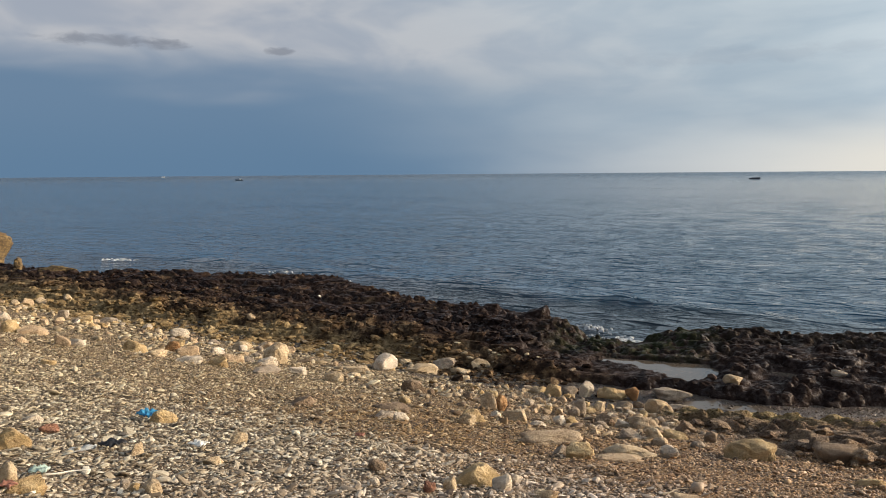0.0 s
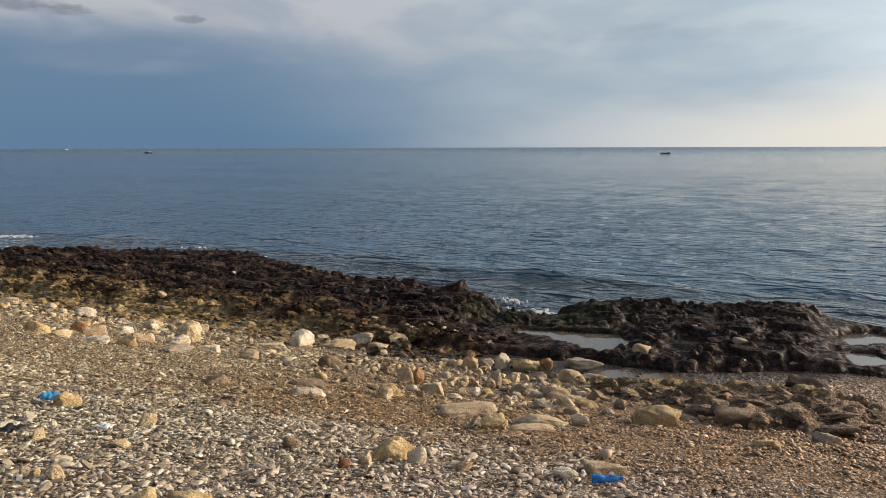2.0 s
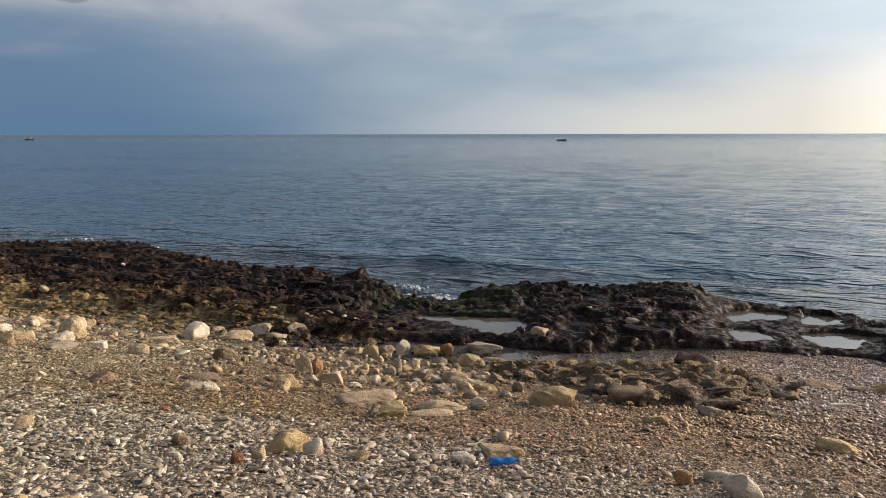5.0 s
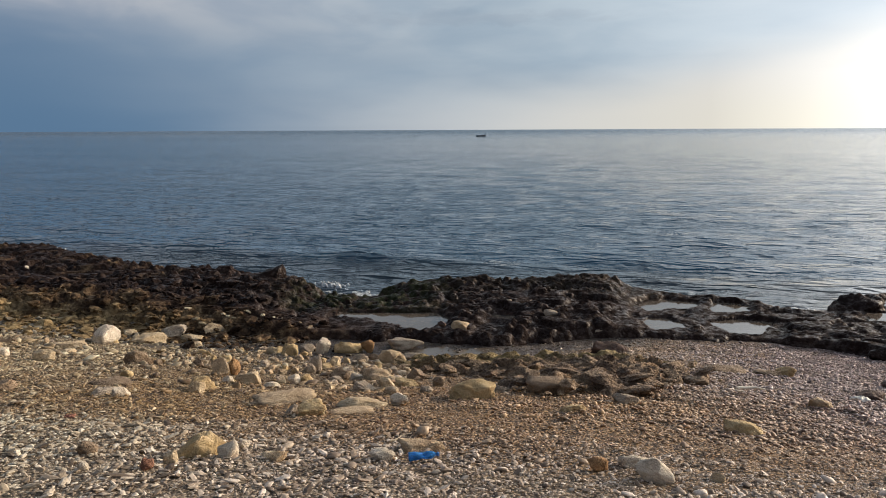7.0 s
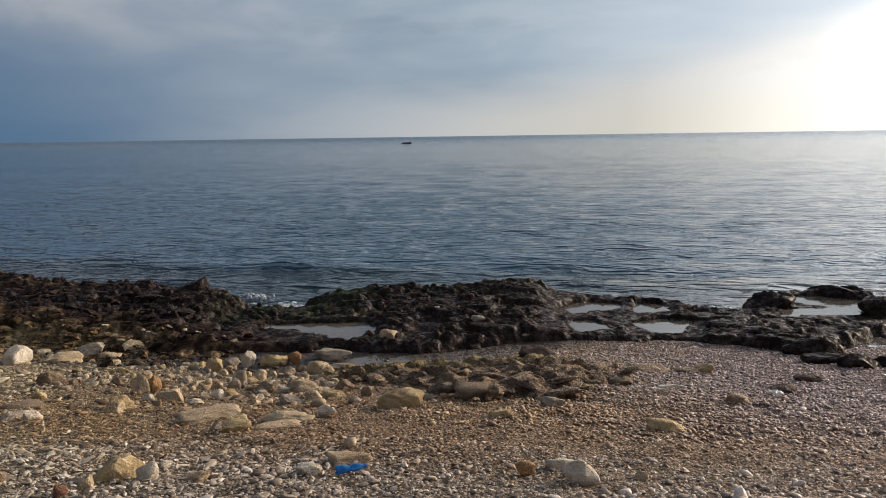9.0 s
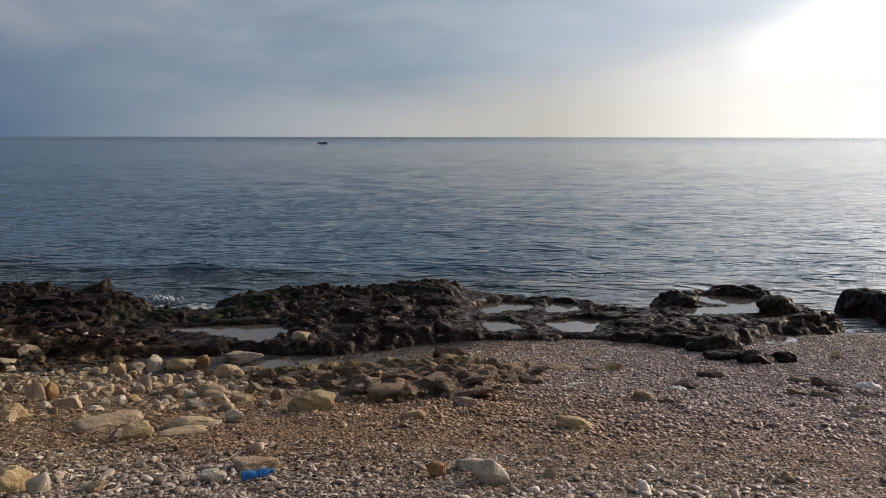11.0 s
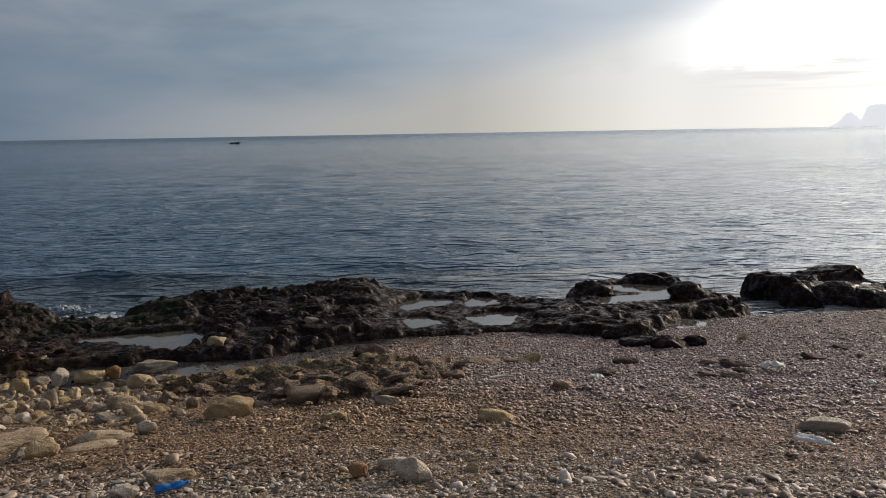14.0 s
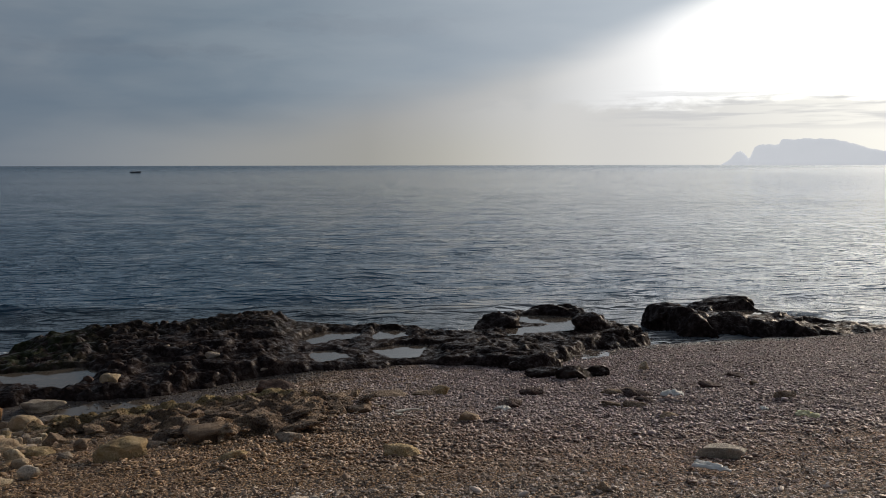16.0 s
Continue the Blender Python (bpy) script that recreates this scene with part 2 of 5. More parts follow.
def build_pebble(n, at, s):
    rnd = n.add("ShaderNodeNewGeometry").outputs["Random Per Island"]
    sep = n.add("ShaderNodeSeparateXYZ", Vector=at)
    warm = n.ramp(rnd, [(0.0, (0.065, 0.038, 0.020)), (0.3, (0.18, 0.115, 0.058)), (0.55, (0.36, 0.255, 0.145)), (0.7, (0.36, 0.30, 0.225)), (0.86, (0.54, 0.44, 0.31)), (1.0, (0.72, 0.64, 0.52))])
    cold = n.ramp(rnd, [(0.0, (0.10, 0.080, 0.080)), (0.35, (0.23, 0.190, 0.190)), (0.7, (0.36, 0.315, 0.305)), (0.95, (0.54, 0.49, 0.46)), (1.0, (0.70, 0.66, 0.62))])
    side = n.math("ADD", n.step(sep.outputs[0], -3.5, 4.0), n.math("SUBTRACT", n.noise(at, 0.5), 0.5))
    colour = n.mix(n.math("MULTIPLY", n.step(side, 0.1, 0.9), n.step(sep.outputs[1], 7.2, 10.4, 0.25, 1.0)), warm, cold)
    rust = n.ramp(rnd, [(0.0, (0.11, 0.058, 0.025)), (0.5, (0.32, 0.196, 0.086)), (0.88, (0.47, 0.33, 0.165)), (1.0, (0.64, 0.51, 0.35))])
    band = n.math("MULTIPLY", n.math("MULTIPLY", n.step(sep.outputs[1], 6.8, 8.2), n.step(sep.outputs[1], 12.5, 10.0)), n.math("MULTIPLY", n.step(sep.outputs[0], 4.5, -0.5), n.step(sep.outputs[0], -9.5, -6.0)))
    colour = n.mix(n.math("MULTIPLY", band, n.step(n.noise(at, 0.9), 0.3, 0.55, 0.35, 0.95)), colour, rust)
    near = n.ramp(rnd, [(0.0, (0.085, 0.066, 0.050)), (0.25, (0.27, 0.225, 0.170)), (0.5, (0.47, 0.41, 0.32)), (0.75, (0.62, 0.56, 0.465)), (1.0, (0.80, 0.76, 0.68))])
    colour = n.mix(n.step(n.math("ADD", sep.outputs[1], n.math("MULTIPLY", n.noise(at, 0.7), 3.0)), 9.5, 7.9, 0.0, 0.85), colour, near)
    colour = n.mix(n.step(sep.outputs[0], -7.0, -11.0, 0.0, 0.6), colour, n.mix(1.0, near, (1.0, 0.93, 0.78), "MULTIPLY"))
    spots = n.noise(at, 55.0, 3.0, 0.6)
    colour = n.mix(n.step(spots, 0.42, 0.7, 0.0, 0.4), colour, (0.16, 0.12, 0.08))
    colour = n.mix(1.0, colour, n.mix(n.step(sep.outputs[0], 0.0, 4.0), n.mix(n.step(sep.outputs[0], -7.0, -2.0), (1.0, 0.99, 0.90), (1.06, 0.965, 0.93)), (1.12, 0.955, 0.93)), "MULTIPLY")
    level = n.math("SUBTRACT", sep.outputs[2], n.math("MULTIPLY", n.math("SUBTRACT", n.noise(at, 1.8, 4.0, 0.6), 0.5), 0.25))
    damp = n.step(level, n.step(sep.outputs[0], 0.5, -2.0, 0.30, 0.50), n.step(sep.outputs[0], 0.5, -2.0, 0.10, 0.30))
    colour = n.mix(n.math("MULTIPLY", damp, 0.8), colour, n.mix(0.85, colour, (0.0, 0.0, 0.0)))
    n.put(s.inputs["Base Color"], colour)
    n.put(s.inputs["Roughness"], n.step(damp, 0.3, 1.0, 0.55, 0.35))
    bump(n, s, spots, 0.3, 0.006)


def stone_material(name, dark, mid, light, lichen=0.0):
    def build(n, at, s):
        big = n.noise(at, 5.0, 4.0, 0.6)
        fine = n.noise(at, 38.0, 5.0, 0.7)
        pits = n.voronoi(at, 26.0)
        colour = n.ramp(n.math("ADD", n.math("MULTIPLY", big, 0.65), n.math("MULTIPLY", fine, 0.35)), [(0.3, dark), (0.5, mid), (0.68, light)])
        if lichen:
            colour = n.mix(n.math("MULTIPLY", n.step(n.noise(at, 9.0, 4.0, 0.7), 0.5, 0.62), lichen), colour, (0.50, 0.34, 0.12))
        colour = n.mix(n.step(pits, 0.16, 0.02, 0.0, 0.6), colour, (0.09, 0.065, 0.045))
        n.put(s.inputs["Base Color"], colour)
        n.put(s.inputs["Roughness"], 0.86)
        bump(n, s, n.math("ADD", n.math("ADD", fine, n.math("MULTIPLY", big, 1.3)), n.math("MULTIPLY", n.step(pits, 0.0, 0.2), 0.5)), 0.85, 0.035)

    return material(name, build)


def build_reef(n, at, s):
    """Wet, pitted dark rock; dry pale crust on the landward ledges, green weed along the surge channel."""
    sep = n.add("ShaderNodeSeparateXYZ", Vector=at)
    plan = n.scaled(at, 1.0, 1.0, 0.35)
    big = n.noise(plan, 1.1, 4.0, 0.6)
    fine = n.noise(at, 6.5, 5.0, 0.66)
    pits = n.voronoi(at, 9.0)
    tone = n.math("ADD", n.math("MULTIPLY", big, 0.4), n.math("MULTIPLY", fine, 0.6))
    wet = n.ramp(tone, [(0.36, (0.012, 0.0077, 0.0066)), (0.50, (0.025, 0.0154, 0.0128)), (0.60, (0.049, 0.0315, 0.0247)), (0.74, (0.110, 0.079, 0.058))])
    dry = n.ramp(tone, [(0.36, (0.016, 0.0100, 0.0068)), (0.46, (0.048, 0.0300, 0.0190)), (0.54, (0.125, 0.083, 0.048)), (0.66, (0.34, 0.245, 0.142))])
    land = n.math("ADD", n.math("ADD", n.step(sep.outputs[1], 19.2, 15.6), n.step(sep.outputs[0], -8.5, -18.0, 0.0, 0.34)), n.math("SUBTRACT", n.math("MULTIPLY", big, 1.6), 0.8))
    land = n.math("MULTIPLY", land, n.step(sep.outputs[0], -5.0, -11.0, 0.25, 1.0))
    colour = n.mix(n.step(land, 0.30, 1.0), wet, dry)
    shore = n.math("ADD", sep.outputs[1], n.math("MULTIPLY", n.math("SUBTRACT", n.noise(plan, 0.6, 4.0, 0.6), 0.5), 3.0))
    shelf = n.math("MULTIPLY", n.step(shore, 17.3, 16.3), n.step(sep.outputs[0], -9.5, -15.0, 0.0, 0.85))
    colour = n.mix(shelf, colour, n.ramp(tone, [(0.36, (0.075, 0.047, 0.023)), (0.46, (0.19, 0.130, 0.064)), (0.56, (0.36, 0.265, 0.135)), (0.68, (0.54, 0.42, 0.24))]))
    weed = n.math("MULTIPLY", n.step(n.math("ABSOLUTE", n.math("ADD", sep.outputs[0], 7.9)), 3.0, 0.8), n.step(sep.outputs[1], 17.9, 19.4))
    crest = n.math("MULTIPLY", n.math("MULTIPLY", n.step(sep.outputs[1], 20.6, 22.0), n.step(n.math("ABSOLUTE", n.math("ADD", sep.outputs[0], 3.5)), 4.5, 2.0)), 0.22)
    weed = n.math("MULTIPLY", n.math("MAXIMUM", weed, crest), n.step(n.noise(plan, 3.5, 4.0, 0.6), 0.40, 0.56))
    colour = n.mix(n.math("MULTIPLY", weed, 0.6), colour, n.mix(fine, (0.010, 0.016, 0.006), (0.038, 0.058, 0.019)))
    n.put(s.inputs["Base Color"], colour)
    gloss = n.math("MULTIPLY", n.step(fine, 0.42, 0.62), n.step(land, 0.7, 0.2))
    n.put(s.inputs["Roughness"], n.step(gloss, 0.0, 1.0, 0.78, 0.42))
    n.put(s.inputs["Specular IOR Level"], n.step(gloss, 0.0, 1.0, 0.05, 0.20))
    bump(n, s, n.math("ADD", n.math("MULTIPLY", fine, 1.2), n.math("ADD", n.math("MULTIPLY", n.noise(at, 24.0, 3.0, 0.6), 0.35), n.math("MULTIPLY", n.step(pits, 0.0, 0.45), 0.6))), 0.8, 0.04)


def build_brown(n, at, s):
    big = n.noise(at, 1.9, 4.0, 0.6)
    fine = n.noise(at, 19.0, 6.0, 0.72)
    tone = n.math("ADD", n.math("MULTIPLY", big, 0.5), n.math("MULTIPLY", fine, 0.5))
    colour = n.ramp(tone, [(0.34, (0.050, 0.031, 0.020)), (0.45, (0.150, 0.094, 0.057)), (0.53, (0.31, 0.208, 0.125)), (0.66, (0.52, 0.385, 0.24))])
    sep = n.add("ShaderNodeSeparateXYZ", Vector=at)
    moss = n.math("MULTIPLY", n.step(n.noise(at, 1.6, 4.0, 0.6), 0.30, 0.46), n.step(n.math("SUBTRACT", sep.outputs[1], n.math("MULTIPLY", sep.outputs[0], 0.20)), 13.6, 14.5))
    moss = n.math("MULTIPLY", moss, n.step(sep.outputs[0], -5.2, -4.2))
    colour = n.mix(n.math("MULTIPLY", moss, 0.65), colour, n.mix(fine, (0.13, 0.092, 0.024), (0.48, 0.365, 0.11)))
    n.put(s.inputs["Base Color"], colour)
    n.put(s.inputs["Roughness"], 0.85)
    bump(n, s, n.math("ADD", n.math("MULTIPLY", fine, 1.4), n.step(n.voronoi(at, 13.0), 0.0, 0.4)), 1.0, 0.07)


def build_sea(n, at, s):
    far = n.add("ShaderNodeVectorMath", Vector=at)
    far.operation = "LENGTH"
    r = far.outputs["Value"]
    chop = n.noise(n.scaled(at, 0.42, 1.35, 1.0), 1.0, 2.0, 0.5, 0.5)
    chop = n.math("POWER", n.math("SUBTRACT", 1.0, n.math("ABSOLUTE", n.math("MULTIPLY", n.math("SUBTRACT", chop, 0.5), 3.0))), 1.4)
    ripple = n.noise(n.scaled(at, 1.7, 4.6, 1.0), 1.0, 2.0, 0.55, 0.4)
    swell = n.noise(n.scaled(at, 0.08, 0.3, 1.0), 1.0, 3.0, 0.5)
    calm = n.noise(n.scaled(at, 0.006, 0.03, 1.0), 1.0, 3.0, 0.5)
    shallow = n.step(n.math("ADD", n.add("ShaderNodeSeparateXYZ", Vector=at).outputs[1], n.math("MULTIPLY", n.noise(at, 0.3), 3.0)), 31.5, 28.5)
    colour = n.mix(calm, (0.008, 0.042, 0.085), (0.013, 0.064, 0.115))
    # paler on the right: turbid water and reflected sky, both put into the colour
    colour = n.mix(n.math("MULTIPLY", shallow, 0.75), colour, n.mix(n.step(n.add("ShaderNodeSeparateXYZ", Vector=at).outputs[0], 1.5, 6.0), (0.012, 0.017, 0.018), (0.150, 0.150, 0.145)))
    n.put(s.inputs["Base Color"], colour)
    n.put(s.inputs["Roughness"], n.step(r, 100.0, 1400.0, 0.07, 0.26))
    n.put(s.inputs["IOR"], 1.333)
    height = n.math("ADD", n.math("ADD", n.math("MULTIPLY", chop, 0.26), n.math("MULTIPLY", ripple, 0.15)), n.math("MULTIPLY", swell, 0.25))
    node = n.add("ShaderNodeBump", Height=height, Strength=n.step(calm, 0.35, 0.65, 0.7, 1.0), Distance=0.5)
    n.tree.links.new(node.outputs[0], s.inputs["Normal"])


def build_pool(n, at, s):
    n.put(s.inputs["Base Color"], n.mix(n.noise(at, 1.5), (0.085, 0.070, 0.056), (0.15, 0.125, 0.10)))
    n.put(s.inputs["Roughness"], 0.06)
    n.put(s.inputs["IOR"], 1.333)
    bump(n, s, n.noise(n.scaled(at, 1.0, 2.2, 1.0), 4.0, 2.0), 0.10, 0.02)


def build_foam(n, at, s):
    n.put(s.inputs["Base Color"], n.mix(n.noise(at, 9.0, 4.0, 0.7), (0.50, 0.55, 0.58), (0.85, 0.87, 0.88)))
    n.put(s.inputs["Roughness"], 0.7)
    lace = n.math("ADD", n.noise(n.scaled(at, 1.0, 0.7, 1.0), 6.0, 4.0, 0.65, 0.6), n.math("MULTIPLY", n.voronoi(at, 7.0), 0.35))
    n.put(s.inputs["Alpha"], n.step(lace, 0.50, 0.70, 0.0, 0.85))
    bump(n, s, n.noise(at, 24.0, 4.0, 0.7), 0.6, 0.03)


def plain(name, colour, rough=0.6, spread=0.25, scale=30.0, **extra):
    def build(n, at, s):
        lo = tuple(c * (1 - spread) for c in colour)
        hi = tuple(min(1.0, c * (1 + spread)) for c in colour)
        n.put(s.inputs["Base Color"], n.mix(n.noise(at, scale, 4.0, 0.65), lo, hi))
        n.put(s.inputs["Roughness"], rough)
        for key, value in extra.items():
            n.put(s.inputs[key.replace("_", " ")], value)
        bump(n, s, n.noise(at, scale * 2.5, 3.0), 0.25, 0.005)

    return material(name, build)


SHINGLE = material("shingle", build_shingle)
PEBBLE = material("pebbles", build_pebble)
REEF = material("wet_reef_rock", build_reef)
BROWN_ROCK = material("brown_rock", build_brown)
SEA = material("sea_water", build_sea)
POOL = material("pool_water", build_pool)
FOAM = material("foam", build_foam)
STONES = {
    "white": stone_material("white_limestone", (0.46, 0.375, 0.275), (0.66, 0.56, 0.435), (0.79, 0.71, 0.59)),
    "pale": stone_material("pale_limestone", (0.34, 0.24, 0.138), (0.55, 0.42, 0.265), (0.70, 0.58, 0.405)),
    "tan": stone_material("tan_limestone", (0.28, 0.192, 0.115), (0.49, 0.358, 0.225), (0.64, 0.50, 0.335)),
    "ochre": stone_material("ochre_limestone", (0.28, 0.180, 0.085), (0.50, 0.36, 0.185), (0.68, 0.53, 0.315), 0.25),
    "orange": stone_material("orange_stone", (0.22, 0.105, 0.04), (0.37, 0.20, 0.085), (0.48, 0.29, 0.14)),
    "red": stone_material("red_brick_stone", (0.15, 0.06, 0.035), (0.27, 0.125, 0.075), (0.36, 0.19, 0.12)),
    "grey": stone_material("grey_stone", (0.20, 0.155, 0.115), (0.37, 0.30, 0.225), (0.52, 0.44, 0.345)),
    "brown": stone_material("brown_stone", (0.12, 0.080, 0.052), (0.24, 0.168, 0.108), (0.36, 0.265, 0.175)),
    "crag": stone_material("yellow_crag", (0.030, 0.020, 0.011), (0.095, 0.062, 0.029), (0.25, 0.17, 0.072), 0.3),
    "dark": stone_material("dark_wet_stone", (0.055, 0.033, 0.026), (0.110, 0.069, 0.054), (0.19, 0.126, 0.098)),
}

STONES["reef"] = REEF

# ---- shapes of the ground ----


def fade(a, b, x):
    t = np.clip((x - a) / (b - a), 0.0, 1.0)
    return t * t * (3.0 - 2.0 * t)


def lattice(ix, iy, seed):
    h = np.sin(ix * 127.1 + iy * 311.7 + seed * 74.7) * 43758.5453
    return h - np.floor(h)


def value_noise(x, y, seed=0):
    ix, iy = np.floor(x), np.floor(y)
    fx, fy = x - ix, y - iy
    fx, fy = fx * fx * (3 - 2 * fx), fy * fy * (3 - 2 * fy)
    a, b = lattice(ix, iy, seed), lattice(ix + 1, iy, seed)
    c, d = lattice(ix, iy + 1, seed), lattice(ix + 1, iy + 1, seed)
    return (a + (b - a) * fx) * (1 - fy) + (c + (d - c) * fx) * fy


def fbm(x, y, octaves=4, seed=0, gain=0.5):
    """Smooth fractal noise, about -1 to 1."""
    total, size, norm = 0.0, 1.0, 0.0
    for k in range(octaves):
        turn = 0.6 * k
        total = total + size * (2 * value_noise(x * math.cos(turn) - y * math.sin(turn), x * math.sin(turn) + y * math.cos(turn), seed + k) - 1)
        norm, size, x, y = norm + size, size * gain, x * 2.03, y * 2.03
    return total / norm * 1.5


FOOT = ((-60, 15.2), (-5.5, 15.2), (-3, 16.6), (-1, 17.9), (0.5, 18.3), (4.5, 18.0), (6, 18.9), (8.5, 19.7), (12, 19.9), (14, 20.3), (17, 21.6), (60, 22.0))


def along(points, x):
    xs, ys = zip(*points)
    return np.interp(x, xs, ys)


def beach(x, y):
    """Height of the beach over the sea: it slopes down to the foot of the reef, and on under the water."""
    x, y = np.asarray(x, float), np.asarray(y, float)
    foot = sum(along(FOOT, x + k) for k in (-1.2, -0.6, 0.0, 0.6, 1.2)) / 5
    q = foot - y
    inland = np.minimum(q / foot, 1.0)
    outer = 0.22 + (0.02 + 0.14 * fade(6.0, 8.0, x)) * np.maximum(q, -4.5) + 0.12 * np.clip(q + 4.5, -60.0, 0.0)
    z = np.where(q > 0, 0.22 + 3.13 * inland * (0.9 + 0.1 * inland), outer)
    # unseen slope added behind the viewpoint to block light from the low sky
    return z + 16.0 * fade(-5.0, -70.0, y)


def surface(x, y):
    """Height of the beach with its small humps and hollows."""
    x, y = np.asarray(x, float), np.asarray(y, float)
    return beach(x, y) + (0.030 * fbm(x * 0.9, y * 0.9, 3, 3) + (0.018 + 0.014 * fade(6.5, 8.0, y) * fade(12.5, 11.0, y)) * fbm(x * 2.6, y * 4.0, 3, 5)) * fade(30.0, 15.0, y)


def mesh_from(name, verts, faces, mat, smooth=True):
    """A mesh from arrays: verts n x 3, faces m x 3 or m x 4."""
    mesh = bpy.data.meshes.new(name)
    verts, faces = np.asarray(verts, np.float32), np.asarray(faces, np.int32)
    n, k = faces.shape
    mesh.vertices.add(len(verts))
    mesh.vertices.foreach_set("co", verts.ravel())
    mesh.loops.add(n * k)
    mesh.loops.foreach_set("vertex_index", faces.ravel())
    mesh.polygons.add(n)
    mesh.polygons.foreach_set("loop_start", np.arange(0, n * k, k, dtype=np.int32))
    mesh.polygons.foreach_set("use_smooth", np.full(n, smooth, dtype=bool))
    mesh.update(calc_edges=True)
    mesh.materials.append(mat)
    return mesh


def sheet(name, gx, gy, gz, mat, keep=None):
    """A grid of heights as an object; keep: which vertices stay."""
    rows, cols = gz.shape
    index = np.arange(rows * cols).reshape(rows, cols)
    faces = np.stack([index[:-1, :-1], index[:-1, 1:], index[1:, 1:], index[1:, :-1]], -1).reshape(-1, 4)
    verts = np.stack([gx, gy, gz], -1).reshape(-1, 3)
    if keep is not None:
        faces = faces[keep.ravel()[faces].any(1)]
        used = np.unique(faces)
        new_index = np.zeros(len(verts), np.int32)
        new_index[used] = np.arange(len(used))
        verts, faces = verts[used], new_index[faces]
    return new(name, mesh_from(name, verts, faces, mat))


def spaced(*stretches):
    """Positions: (from, to, step) stretches one after another."""
    out = []
    for a, b, step in stretches:
        out.extend(np.arange(a, b, step))
    return np.array(out + [stretches[-1][1]])


# ---- ground ----
gx, gy = np.meshgrid(
    spaced((-4900, -400, 900), (-400, -60, 40), (-60, -32, 2.0), (-32, -12, 0.22), (-12, 12, 0.14), (12, 24, 0.3), (24, 60, 3), (60, 400, 40), (400, 4900, 900)),
    spaced((-4900, -400, 900), (-400, -30, 40), (-30, 1, 2.0), (1, 21.5, 0.14), (21.5, 40, 1.0), (40, 90, 8.0), (90, 400, 60), (400, 4900, 900)),
)
gz = surface(gx, gy)
tagged(sheet("ground", gx, gy, gz, SHINGLE), "sloping beach of tan sand and grey shingle", "beach", kind="structure")

# ---- sea ----
turns = np.radians(spaced((-100, -70, 3.0), (-70, 42, 0.35), (42, 100, 3.0)))
rings = 13.0 * np.exp(np.arange(0, 1.0001, 1 / 400) * math.log(4900 / 13.0))
ga, gr = np.meshgrid(turns, rings)
sx, sy = gr * np.sin(ga), gr * np.cos(ga)
swell = np.zeros_like(sx)
waver = np.random.default_rng(4)
for length, high in ((9.0, 0.009), (6.1, 0.009), (4.2, 0.012), (2.9, 0.018), (2.1, 0.019), (1.45, 0.017), (1.0, 0.012)):
    for k in range(3):
        head = waver.normal(0.12, 0.30)
        phase = waver.uniform(0, 6.3)
        bend = 1.3 * fbm(sx / (length * 5), sy / (length * 5), 2, k + int(length * 7))
        wave = np.sin((sx * math.sin(head) + sy * math.cos(head)) * 6.2832 / length + phase + bend)
        fine = fade(length * 0.55, length * 0.22, gr * 0.0129)
        swell += high * (wave + 0.25 * (wave * wave - 0.5)) * fine
crest = 29.0 - 0.03 * (sx + 20.0) + 0.5 * fbm(sx * 0.2, sy * 0, 2, 77)
swell += 0.23 * np.exp(-(((sy - crest) / 0.7) ** 2)) * fade(-52.0, -40.0, sx) * fade(-4.0, -10.0, sx)
swell += 0.08 * np.exp(-(((sy - 30.5 - 0.05 * sx) / 0.8) ** 2)) * fade(-8.0, -3.0, sx) * fade(14.0, 6.0, sx)
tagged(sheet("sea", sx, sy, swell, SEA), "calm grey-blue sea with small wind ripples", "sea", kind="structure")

# ---- reef ----


INNER = ((-50, 15.5), (-34, 16.3), (-28, 15.2), (-22, 16.0), (-17, 16.1), (-15, 16.4), (-12.7, 15.9), (-10.6, 15.7), (-8.9, 16.1), (-7.6, 16.4), (-5.8, 16.7), (-4, 16.8), (-2.7, 17.2), (-1.1, 18.2), (0.9, 18.2), (1.9, 18.4), (3.7, 18.2), (4.6, 17.5), (5.6, 18.5), (6.5, 19.6), (8.6, 20.4))
OUTER = ((-50, 20.5), (-36, 20), (-30.7, 22), (-23.5, 25), (-18.5, 23.0), (-15, 21.8), (-11.5, 21.5), (-9.9, 20.6), (-9.3, 21.0), (-8.3, 21.0), (-7.5, 21.6), (-6.3, 22.4), (-4, 22.8), (-1.4, 23.3), (0.5, 23.1), (2.0, 23.0), (2.8, 22.2), (3.7, 21.9), (4.6, 23.7), (5.6, 24.3), (7.2, 24.4), (7.9, 22.8), (8.7, 20.9))
INNER_TOP = ((-50, 0.42), (-12, 0.40), (-9, 0.40), (-7.6, 0.34), (-4.6, 0.38), (-3, 0.42), (-1, 0.38), (0, 0.30), (3, 0.30), (4.5, 0.33), (6.4, 0.36), (8.4, 0.26))
OUTER_TOP = ((-50, 0.66), (-25, 0.72), (-11, 0.74), (-10.0, 0.74), (-9.3, 0.27), (-7.9, 0.27), (-7.2, 0.48), (-6.2, 0.64), (-4.0, 0.74), (-1.5, 0.80), (0.4, 0.46), (2.8, 0.38), (4.0, 0.42), (5.0, 0.48), (7.4, 0.58), (8.4, 0.34))
